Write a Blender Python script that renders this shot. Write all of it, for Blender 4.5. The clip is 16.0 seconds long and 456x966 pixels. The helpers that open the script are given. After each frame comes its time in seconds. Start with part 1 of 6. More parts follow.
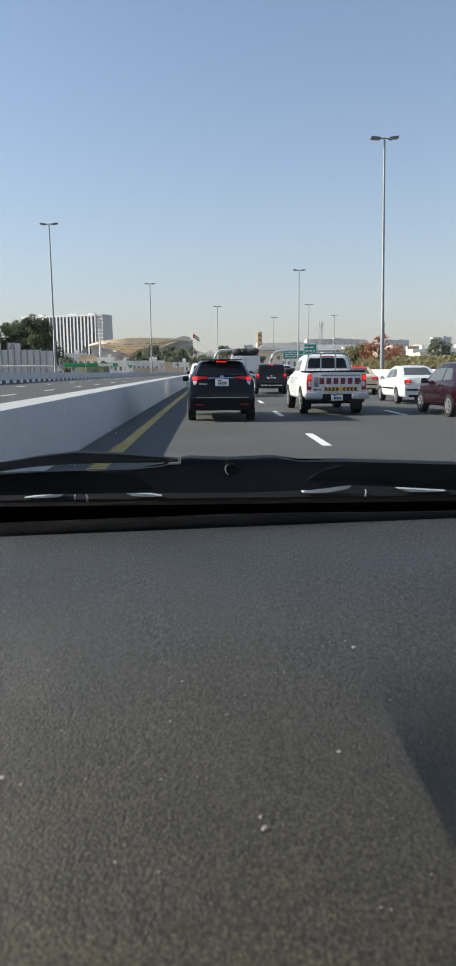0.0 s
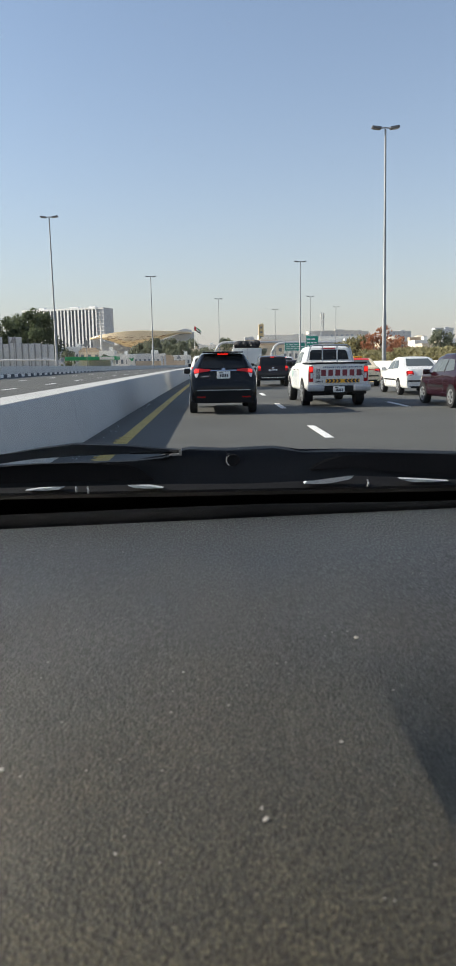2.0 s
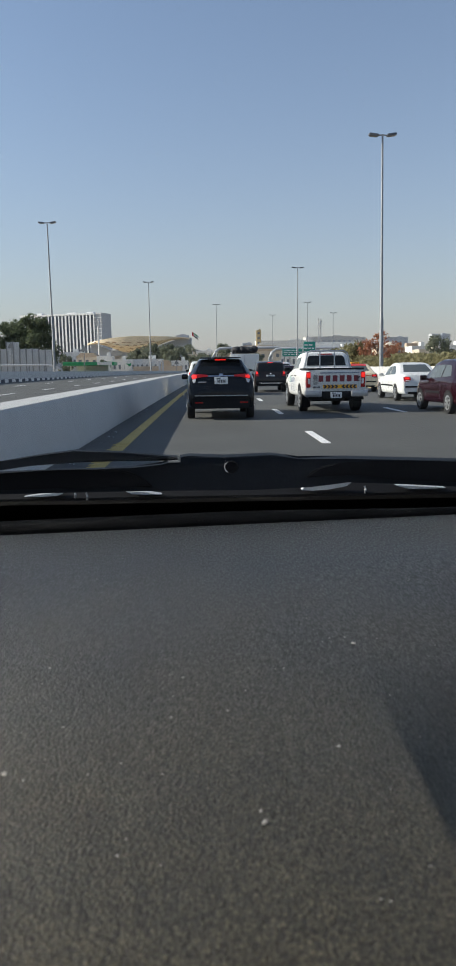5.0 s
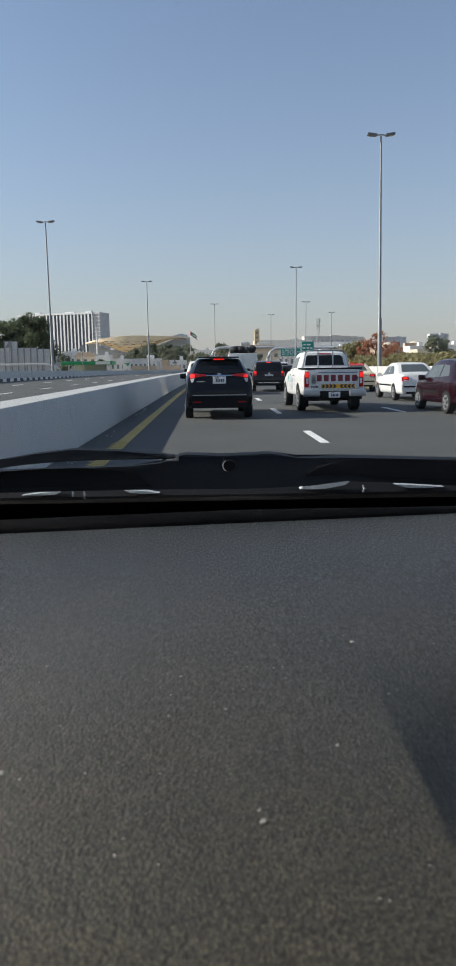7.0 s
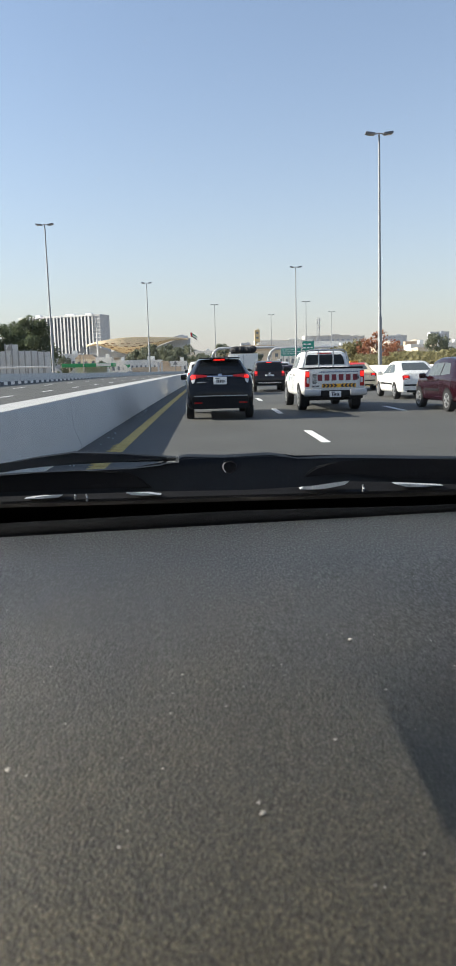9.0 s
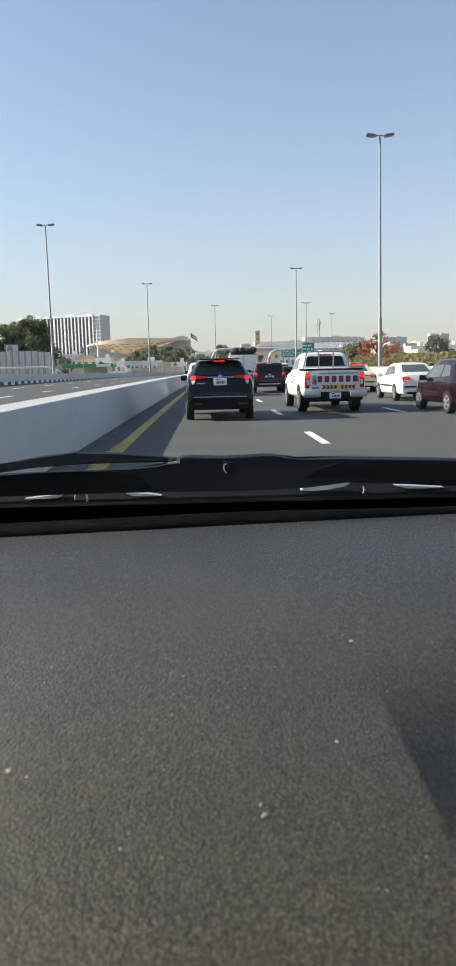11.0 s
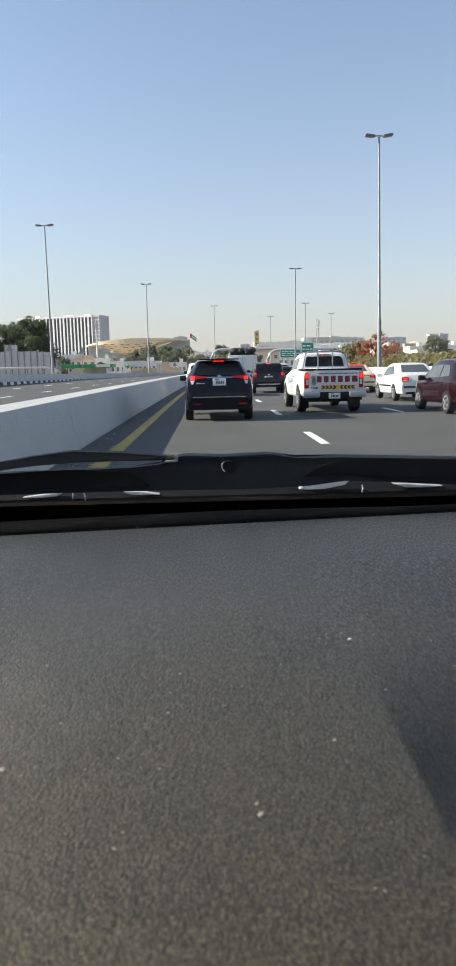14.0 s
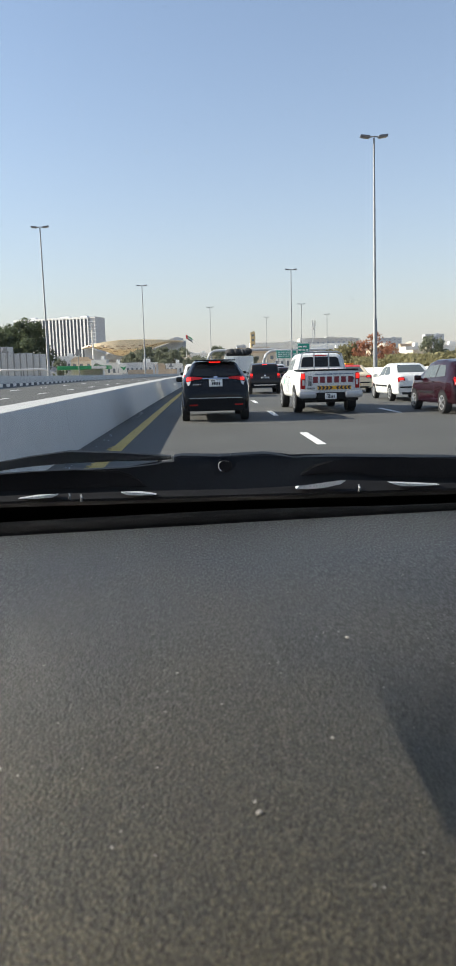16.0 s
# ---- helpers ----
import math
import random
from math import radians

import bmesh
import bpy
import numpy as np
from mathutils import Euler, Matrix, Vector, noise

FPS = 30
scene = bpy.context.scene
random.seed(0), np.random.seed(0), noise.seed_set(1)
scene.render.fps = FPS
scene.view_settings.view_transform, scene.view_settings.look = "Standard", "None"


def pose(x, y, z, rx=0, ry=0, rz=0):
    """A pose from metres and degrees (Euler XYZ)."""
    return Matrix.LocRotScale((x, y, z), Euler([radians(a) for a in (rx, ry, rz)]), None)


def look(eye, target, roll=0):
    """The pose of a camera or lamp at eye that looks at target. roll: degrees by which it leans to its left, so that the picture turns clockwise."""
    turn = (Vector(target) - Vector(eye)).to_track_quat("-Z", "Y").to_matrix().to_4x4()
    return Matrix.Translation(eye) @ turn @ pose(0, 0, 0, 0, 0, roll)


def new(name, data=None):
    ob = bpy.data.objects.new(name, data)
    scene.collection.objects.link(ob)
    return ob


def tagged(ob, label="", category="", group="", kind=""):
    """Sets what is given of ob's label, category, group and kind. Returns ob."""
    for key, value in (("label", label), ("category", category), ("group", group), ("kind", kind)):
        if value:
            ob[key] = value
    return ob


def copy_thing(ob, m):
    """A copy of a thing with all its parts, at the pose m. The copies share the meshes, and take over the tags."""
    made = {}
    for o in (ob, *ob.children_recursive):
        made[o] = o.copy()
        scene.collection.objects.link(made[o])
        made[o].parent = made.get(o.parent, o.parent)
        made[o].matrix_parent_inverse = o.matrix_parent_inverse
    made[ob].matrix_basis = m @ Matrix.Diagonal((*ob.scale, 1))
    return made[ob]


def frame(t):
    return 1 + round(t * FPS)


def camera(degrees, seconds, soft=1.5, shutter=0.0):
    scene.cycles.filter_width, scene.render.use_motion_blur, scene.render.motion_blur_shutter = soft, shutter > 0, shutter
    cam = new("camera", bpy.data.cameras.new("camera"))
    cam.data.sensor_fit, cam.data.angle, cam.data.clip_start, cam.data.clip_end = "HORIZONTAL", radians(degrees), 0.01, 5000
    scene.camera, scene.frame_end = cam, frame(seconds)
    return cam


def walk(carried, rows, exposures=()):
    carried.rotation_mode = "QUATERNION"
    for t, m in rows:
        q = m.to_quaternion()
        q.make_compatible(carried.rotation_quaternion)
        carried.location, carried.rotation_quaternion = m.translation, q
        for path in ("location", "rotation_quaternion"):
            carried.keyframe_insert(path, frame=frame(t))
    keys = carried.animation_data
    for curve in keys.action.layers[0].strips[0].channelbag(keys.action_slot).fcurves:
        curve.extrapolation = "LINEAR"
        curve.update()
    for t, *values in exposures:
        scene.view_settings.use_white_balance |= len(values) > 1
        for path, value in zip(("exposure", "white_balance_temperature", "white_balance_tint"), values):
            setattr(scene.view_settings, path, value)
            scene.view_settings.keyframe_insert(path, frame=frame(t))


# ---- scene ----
cam = camera(36.0, 16.0, soft=0.92)
PATH = [
    (0.0, pose(-0.0006, 0.0085, 1.3384, 80.855, 0.430, -1.545)),
    (0.5, pose(-0.0001, 0.0076, 1.3389, 80.964, 0.628, -1.466)),
    (1.0, pose(-0.0003, 0.0090, 1.3371, 81.152, 0.470, -1.540)),
    (1.5, pose(-0.0005, 0.0094, 1.3386, 80.296, 0.605, -1.554)),
    (2.0, pose(0.0006, 0.0121, 1.3359, 80.258, 0.826, -1.421)),
    (2.5, pose(-0.0006, 0.0068, 1.3385, 80.517, 0.706, -1.464)),
    (3.0, pose(-0.0009, 0.0071, 1.3382, 80.590, 0.601, -1.469)),
    (3.5, pose(-0.0011, 0.0069, 1.3380, 80.659, 0.645, -1.517)),
    (4.0, pose(-0.0007, 0.0064, 1.3384, 80.692, 0.747, -1.553)),
    (6.5, pose(-0.0004, 0.0069, 1.3380, 80.695, 0.666, -1.715)),
    (7.0, pose(-0.0005, 0.0081, 1.3371, 80.657, 0.653, -1.757)),
    (7.5, pose(-0.0025, 0.0066, 1.3391, 80.550, 0.360, -1.724)),
    (8.0, pose(-0.0008, 0.0068, 1.3390, 80.546, 0.591, -1.657)),
    (8.5, pose(0.0010, -0.0017, 1.3419, 80.327, 1.244, -1.710)),
    (9.0, pose(0.0012, -0.0002, 1.3393, 80.697, 1.305, -1.705)),
    (11.5, pose(-0.0001, 0.0007, 1.3391, 80.783, 1.040, -1.670)),
    (12.0, pose(0.0002, 0.0002, 1.3405, 80.614, 1.046, -1.618)),
    (12.5, pose(-0.0000, 0.0000, 1.3400, 80.800, 1.000, -1.680)),
    (13.0, pose(-0.0005, 0.0014, 1.3393, 80.618, 0.864, -1.735)),
    (13.5, pose(-0.0002, 0.0027, 1.3379, 80.695, 0.792, -1.768)),
    (14.0, pose(0.0014, 0.0039, 1.3363, 80.803, 1.101, -1.759)),
    (14.5, pose(0.0009, 0.0039, 1.3356, 80.842, 1.025, -1.808)),
    (15.0, pose(0.0016, 0.0031, 1.3367, 80.830, 1.335, -1.855)),
    (15.5, pose(0.0010, 0.0041, 1.3356, 80.746, 1.079, -1.911)),
    (16.0, pose(0.0015, 0.0044, 1.3347, 80.878, 1.343, -2.063)),
]
cam.data.dof.use_dof = True
cam.data.dof.focus_distance = 1.9
cam.data.dof.aperture_fstop = 37.0
EXPOSURE = [(0.0, 0.75), (0.5, 0.93), (1.0, 1.0), (1.5, 1.04), (2.0, 0.80), (2.5, 0.66), (3.0, 0.55), (4.2, 0.5), (8.1, 0.48), (8.5, 0.82), (8.8, 0.98), (16.0, 0.98)]
walk(cam, PATH, [(t, e + 0.01, 6360 if t < 0.3 else 6560 if t < 2.3 else 6270 if t < 8.3 else 6530, 9) for t, e in EXPOSURE])

# ---- world and light ----
SUN_TO = Vector((-0.885, 0.075, 0.46)).normalized()
world = bpy.data.worlds.new("sky")
scene.world = world
world.use_nodes = True
wn = world.node_tree
sky = wn.nodes.new("ShaderNodeTexSky")
sky.sky_type = "NISHITA"
sky.sun_disc = False
sky.sun_elevation = math.asin(SUN_TO.z)
sky.sun_rotation = math.atan2(SUN_TO.x, SUN_TO.y)
sky.air_density = 1.0
sky.dust_density = 0.6
sky.ozone_density = 1.9
wn.nodes["Background"].inputs["Strength"].default_value = 0.108
# desert haze: a pale veil that thickens towards the horizon
wc = wn.nodes.new("ShaderNodeTexCoord")
ws = wn.nodes.new("ShaderNodeSeparateXYZ")
wn.links.new(wc.outputs["Generated"], ws.inputs[0])
wp = wn.nodes.new("ShaderNodeMath")
wp.operation = "MULTIPLY"
wp.inputs[1].default_value = -5.0
wn.links.new(ws.outputs["Z"], wp.inputs[0])
we = wn.nodes.new("ShaderNodeMath")
we.operation = "EXPONENT"
wn.links.new(wp.outputs[0], we.inputs[0])
wr = wn.nodes.new("ShaderNodeMapRange")
wr.inputs["To Min"].default_value = 0.06
wr.inputs["To Max"].default_value = 0.92
wn.links.new(we.outputs[0], wr.inputs["Value"])
wm = wn.nodes.new("ShaderNodeMix")
wm.data_type = "RGBA"
wm.inputs["B"].default_value = (2.98, 2.80, 2.80, 1)
wn.links.new(wr.outputs[0], wm.inputs["Factor"])
wn.links.new(sky.outputs[0], wm.inputs["A"])
wn.links.new(wm.outputs["Result"], wn.nodes["Background"].inputs["Color"])
sun = new("sun", bpy.data.lights.new("sun", "SUN"))
sun.data.energy = 4.55
sun.data.angle = radians(0.53)
sun.data.color = (1.0, 0.925, 0.80)
sun.matrix_world = look(SUN_TO * 50, (0, 0, 0))


# ---- materials ----
def mat(name, col, rough=0.5, metal=0.0, var=0.12, scale=3.0, bump=0.0, bscale=60.0, coat=0.0, emit=0.0, fine=40.0, alt=None, spec=0.5):
    """Principled surface with colour varied at two scales and a fine relief."""
    m = bpy.data.materials.new(name)
    m.use_nodes = True
    nt = m.node_tree
    b = nt.nodes["Principled BSDF"]
    b.inputs["Roughness"].default_value = rough
    b.inputs["Metallic"].default_value = metal
    b.inputs["Coat Weight"].default_value = coat
    b.inputs["Coat Roughness"].default_value = 0.05
    b.inputs["Specular IOR Level"].default_value = spec
    co = nt.nodes.new("ShaderNodeTexCoord")
    n1 = nt.nodes.new("ShaderNodeTexNoise")
    n1.inputs["Scale"].default_value = scale
    n1.inputs["Detail"].default_value = 5
    n2 = nt.nodes.new("ShaderNodeTexNoise")
    n2.inputs["Scale"].default_value = fine
    n2.inputs["Detail"].default_value = 3
    for n in (n1, n2):
        nt.links.new(co.outputs["Object"], n.inputs["Vector"])
    add = nt.nodes.new("ShaderNodeMath")
    add.operation = "ADD"
    nt.links.new(n1.outputs["Fac"], add.inputs[0])
    nt.links.new(n2.outputs["Fac"], add.inputs[1])
    mr = nt.nodes.new("ShaderNodeMapRange")
    mr.inputs["From Min"].default_value = 0.6
    mr.inputs["From Max"].default_value = 1.4
    nt.links.new(add.outputs[0], mr.inputs["Value"])
    mix = nt.nodes.new("ShaderNodeMix")
    mix.data_type = "RGBA"
    lo = [max(0.0, c * (1 - var)) for c in col]
    hi = alt or [min(1.0, c * (1 + var)) for c in col]
    mix.inputs["A"].default_value = (*lo, 1)
    mix.inputs["B"].default_value = (*hi, 1)
    nt.links.new(mr.outputs[0], mix.inputs["Factor"])
    nt.links.new(mix.outputs["Result"], b.inputs["Base Color"])
    if bump:
        n3 = nt.nodes.new("ShaderNodeTexNoise")
        n3.inputs["Scale"].default_value = bscale
        n3.inputs["Detail"].default_value = 4
        nt.links.new(co.outputs["Object"], n3.inputs["Vector"])
        bp = nt.nodes.new("ShaderNodeBump")
        bp.inputs["Strength"].default_value = bump
        bp.inputs["Distance"].default_value = 0.01
        nt.links.new(n3.outputs["Fac"], bp.inputs["Height"])
        nt.links.new(bp.outputs[0], b.inputs["Normal"])
    if emit:
        b.inputs["Emission Color"].default_value = (*col, 1)
        b.inputs["Emission Strength"].default_value = emit
    return m


def paint(name, col, rough=0.35, coat=0.2, spec=0.25, ior=1.45):
    m = mat(name, col, rough, var=0.05, scale=2, coat=coat, fine=8, spec=spec)
    m.node_tree.nodes["Principled BSDF"].inputs["IOR"].default_value = ior
    return m


ASPHALT = mat("asphalt", (0.081, 0.081, 0.075), 0.85, var=0.28, scale=0.35, bump=0.5, bscale=90, fine=25)
GROUND = mat("sand_ground", (0.42, 0.36, 0.27), 0.95, var=0.25, scale=0.05, bump=0.3, bscale=2, fine=0.6)
CONCRETE = mat("painted_concrete", (0.47, 0.465, 0.45), 0.8, var=0.13, scale=0.9, bump=0.15, bscale=30, fine=9)
WHITE_LINE = mat("white_road_paint", (0.78, 0.77, 0.74), 0.7, var=0.16, scale=3, fine=30, bump=0.2)
YELLOW_LINE = mat("yellow_road_paint", (0.52, 0.355, 0.08), 0.7, var=0.25, scale=3, fine=30, bump=0.2)
BLACK_KERB = mat("black_kerb_paint", (0.05, 0.055, 0.07), 0.7)
KERB_WHITE = mat("white_kerb_paint", (0.74, 0.72, 0.68), 0.75)
KERB_DARK = mat("dark_kerb_paint", (0.16, 0.11, 0.10), 0.75)
BRICK_RED = mat("red_paving", (0.30, 0.16, 0.12), 0.9, var=0.3, scale=2, fine=14)
STEEL = mat("galvanised_steel", (0.21, 0.22, 0.23), 0.5, 0.3, var=0.15, scale=2)
LAMP_GREY = mat("lamp_head_grey", (0.13, 0.14, 0.16), 0.5, 0.3)
GLASS_LAMP = mat("lamp_glass", (0.16, 0.17, 0.18), 0.2)
TYRE = mat("tyre_rubber", (0.018, 0.018, 0.019), 0.85, bump=0.2)
RIM = mat("alloy_rim", (0.50, 0.51, 0.52), 0.35, 0.7)
CAR_GLASS = mat("tinted_car_glass", (0.010, 0.012, 0.014), 0.05, var=0.05, spec=0.3)
# grey base imitates sky reflected in the panes and daylight through them
SIDE_GLASS = mat("greyed_car_glass", (0.085, 0.095, 0.092), 0.05, var=0.08, spec=0.6)
PLASTIC = mat("black_plastic", (0.009, 0.009, 0.010), 0.7, var=0.2, bump=0.1, spec=0.2)
CHROME = mat("chrome", (0.72, 0.72, 0.74), 0.18, 0.95, var=0.05)
SILVERTRIM = mat("grey_bumper_metal", (0.42, 0.43, 0.45), 0.4, 0.6)
RED_LIGHT = mat("red_lamp_lens", (0.34, 0.010, 0.010), 0.15, var=0.1)
RED_LIT = mat("lit_brake_lamp", (0.95, 0.022, 0.014), 0.2, emit=0.55, var=0.05)
CLEAR_LENS = mat("clear_lamp_lens", (0.62, 0.60, 0.60), 0.15, var=0.1)
AMBER_LIT = mat("amber_lamp_lens", (0.85, 0.30, 0.05), 0.2)
PLATE = mat("number_plate_white", (0.80, 0.80, 0.78), 0.5, var=0.04)
PLATE_YELLOW = mat("number_plate_yellow", (0.85, 0.50, 0.03), 0.5, var=0.04)
INK = mat("dark_ink", (0.02, 0.02, 0.03), 0.6)
BLACK_PAINT = paint("black_car_paint", (0.0035, 0.004, 0.006), 0.09, 0.1, 0.4, 1.40)
WHITE_PAINT = paint("white_car_paint", (0.68, 0.68, 0.66))
SILVER_PAINT = paint("silver_car_paint", (0.50, 0.51, 0.53))
BROWN_PAINT = paint("dark_brown_car_paint", (0.022, 0.016, 0.015), 0.14, 0.2, 0.4, 1.40)
BLUE_PAINT = paint("dark_blue_car_paint", (0.008, 0.014, 0.032), 0.10, 0.2, 0.4, 1.40)
MAROON_PAINT = paint("maroon_car_paint", (0.018, 0.0032, 0.006), 0.14, 0.3, 0.4, 1.42)
CREAM_PAINT = paint("cream_taxi_paint", (0.78, 0.66, 0.46))
RED_PAINT = paint("red_roof_paint", (0.60, 0.025, 0.02))
SIGN_GREEN = mat("green_sign_sheet", (0.008, 0.27, 0.20), 0.45)
WHITE_SHEET = mat("white_lettering", (0.80, 0.80, 0.80), 0.5)
BARK = mat("bark", (0.13, 0.09, 0.06), 0.9, var=0.3, bump=0.5, bscale=12)
def leaf(name, col):
    """Leaves: scattered light from both sides, colour varied clump by clump."""
    m = mat(name, col, 0.8, var=0.45, scale=0.5, fine=3)
    nt = m.node_tree
    b = nt.nodes["Principled BSDF"]
    t = nt.nodes.new("ShaderNodeBsdfTranslucent")
    nt.links.new(b.inputs["Base Color"].links[0].from_socket, t.inputs["Color"])
    x = nt.nodes.new("ShaderNodeMixShader")
    x.inputs[0].default_value = 0.45
    nt.links.new(b.outputs[0], x.inputs[1])
    nt.links.new(t.outputs[0], x.inputs[2])
    nt.links.new(x.outputs[0], nt.nodes["Material Output"].inputs["Surface"])
    return m


LEAF = leaf("green_leaves", (0.092, 0.115, 0.062))
LEAF_OLIVE = leaf("olive_leaves", (0.22, 0.20, 0.10))
# distance haze mixed into the leaf colour of the town trees
LEAF_HAZY = leaf("hazed_dusty_leaves", (0.175, 0.19, 0.135))
LEAF_RED = leaf("orange_red_blossom", (0.34, 0.15, 0.085))
HOTEL_WHITE = mat("white_facade_fins", (0.74, 0.74, 0.74), 0.7, var=0.05)
HOTEL_DARK = mat("grey_facade_glass", (0.07, 0.08, 0.10), 0.35, var=0.3, scale=0.2, fine=2)
GOLD = mat("golden_shell_cladding", (0.70, 0.57, 0.38), 0.5, 0.1, var=0.12, scale=0.1, fine=2)
GOLD_DARK = mat("shell_slit_bronze", (0.20, 0.10, 0.05), 0.5)
GREY_PANEL = mat("blue_grey_roof_panel", (0.40, 0.44, 0.50), 0.45, var=0.12, scale=0.1)
BEIGE = mat("beige_render", (0.56, 0.49, 0.39), 0.85, var=0.15, scale=0.3)
OFFWHITE = mat("offwhite_render", (0.70, 0.69, 0.66), 0.85, var=0.12, scale=0.3)
TAN = mat("tan_render", (0.48, 0.38, 0.28), 0.85, var=0.2, scale=0.3)
GREYWALL = mat("grey_render", (0.42, 0.43, 0.45), 0.85, var=0.15, scale=0.3)
# grey lightened to stand for haze over the distant windows
WINDOW = mat("hazed_window_glass", (0.17, 0.19, 0.21), 0.25)
CANOPY_GREEN = mat("green_canopy", (0.03, 0.30, 0.12), 0.5)
SCREEN = mat("grey_noise_screen", (0.40, 0.42, 0.44), 0.7, var=0.15, scale=0.5)
FLAG_RED = mat("flag_red", (0.55, 0.02, 0.03), 0.8)
FLAG_GREEN = mat("flag_green", (0.01, 0.22, 0.07), 0.8)
FLAG_WHITE = mat("flag_white", (0.8, 0.8, 0.8), 0.8)
FLAG_BLACK = mat("flag_black", (0.02, 0.02, 0.02), 0.8)
CARGO = mat("black_cargo_sacks", (0.025, 0.025, 0.028), 0.8, bump=0.4, bscale=20)
ORANGE = mat("chevron_yellow", (0.90, 0.46, 0.02), 0.5, var=0.05)
DARK_RED = mat("dark_red_sheet", (0.20, 0.018, 0.03), 0.5)
BLUE_INK = mat("grey_blue_ink", (0.10, 0.14, 0.22), 0.5)
GREEN_INK = mat("green_ink", (0.05, 0.35, 0.25), 0.5)
HEADLINER = mat("beige_headliner", (0.46, 0.42, 0.36), 0.95, bump=0.2, bscale=300)
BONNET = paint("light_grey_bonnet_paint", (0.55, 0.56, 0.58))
FRIT = mat("black_glass_print", (0.003, 0.003, 0.003), 0.7, spec=0.05)
DUST = mat("dust_fleck", (0.27, 0.26, 0.245), 0.9)
ARM_BLACK = mat("matt_black_arm", (0.0060, 0.0070, 0.0095), 0.7, bump=0.05, bscale=300, spec=0.08)
# blue-grey base includes the veiling glare over the wipers
RUBBER = mat("veiled_rubber", (0.0135, 0.0170, 0.0235), 0.65, bump=0.04, bscale=200, spec=0.08)


def dash_material():
    """Moulded plastic with a fine pebble grain: raised cells, shade painted into the valleys."""
    m = mat("grained_dashboard_plastic", (0.0150, 0.0182, 0.0224), 0.48, var=0.2, scale=18, fine=260, spec=0.44)
    nt = m.node_tree
    b = nt.nodes["Principled BSDF"]
    co = nt.nodes["Texture Coordinate"]
    v = nt.nodes.new("ShaderNodeTexVoronoi")
    v.inputs["Scale"].default_value = 700
    n = nt.nodes.new("ShaderNodeTexNoise")
    n.inputs["Scale"].default_value = 700
    n.inputs["Detail"].default_value = 2
    # the moulded cells run lengthwise towards the glass
    along_cells = nt.nodes.new("ShaderNodeVectorMath")
    along_cells.operation = "MULTIPLY"
    along_cells.inputs[1].default_value = (1.0, 0.85, 1.0)
    nt.links.new(co.outputs["Object"], along_cells.inputs[0])
    for k in (v, n):
        nt.links.new(along_cells.outputs[0], k.inputs["Vector"])
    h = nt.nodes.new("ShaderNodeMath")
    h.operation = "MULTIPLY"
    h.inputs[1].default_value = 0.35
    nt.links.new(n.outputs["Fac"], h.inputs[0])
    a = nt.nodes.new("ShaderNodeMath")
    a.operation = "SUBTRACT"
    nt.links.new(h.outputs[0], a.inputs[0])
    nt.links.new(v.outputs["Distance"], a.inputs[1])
    bp = nt.nodes.new("ShaderNodeBump")
    bp.inputs["Strength"].default_value = 0.32
    bp.inputs["Distance"].default_value = 0.0010
    nt.links.new(a.outputs[0], bp.inputs["Height"])
    nt.links.new(bp.outputs[0], b.inputs["Normal"])
    # base darkened by relief height, imitating shade between the raised cells
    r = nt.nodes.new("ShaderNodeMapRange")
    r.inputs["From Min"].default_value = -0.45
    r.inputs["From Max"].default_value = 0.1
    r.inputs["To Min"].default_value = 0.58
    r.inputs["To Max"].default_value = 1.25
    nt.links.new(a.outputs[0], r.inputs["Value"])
    x = nt.nodes.new("ShaderNodeVectorMath")
    x.operation = "SCALE"
    # warm bounce light put into the colour towards the cabin, uneven in patches
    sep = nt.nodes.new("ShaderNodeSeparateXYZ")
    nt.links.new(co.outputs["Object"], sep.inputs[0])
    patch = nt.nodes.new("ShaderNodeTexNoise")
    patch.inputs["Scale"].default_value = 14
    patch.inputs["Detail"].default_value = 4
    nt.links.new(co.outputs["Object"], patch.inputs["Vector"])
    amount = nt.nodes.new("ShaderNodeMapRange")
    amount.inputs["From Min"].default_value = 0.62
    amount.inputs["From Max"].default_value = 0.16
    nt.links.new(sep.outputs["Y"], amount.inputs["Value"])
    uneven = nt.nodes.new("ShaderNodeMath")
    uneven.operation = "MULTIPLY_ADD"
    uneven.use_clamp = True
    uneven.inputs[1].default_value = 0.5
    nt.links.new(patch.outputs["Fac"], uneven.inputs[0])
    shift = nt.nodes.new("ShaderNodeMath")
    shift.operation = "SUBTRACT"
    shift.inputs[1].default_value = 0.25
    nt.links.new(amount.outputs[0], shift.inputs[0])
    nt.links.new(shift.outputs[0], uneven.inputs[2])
    # warm lit tone mixed over the cool, sky-toned base
    paled = nt.nodes.new("ShaderNodeMix")
    paled.data_type = "RGBA"
    paled.inputs["B"].default_value = (0.0400, 0.0338, 0.0200, 1)
    nt.links.new(uneven.outputs[0], paled.inputs["Factor"])
    nt.links.new(b.inputs["Base Color"].links[0].from_socket, paled.inputs["A"])
    nt.links.new(paled.outputs["Result"], x.inputs[0])
    # each pebble takes a random tone that imitates the grain's sparkle
    cell = nt.nodes.new("ShaderNodeSeparateColor")
    nt.links.new(v.outputs["Color"], cell.inputs[0])
    each = nt.nodes.new("ShaderNodeMapRange")
    each.inputs["To Min"].default_value = 0.5
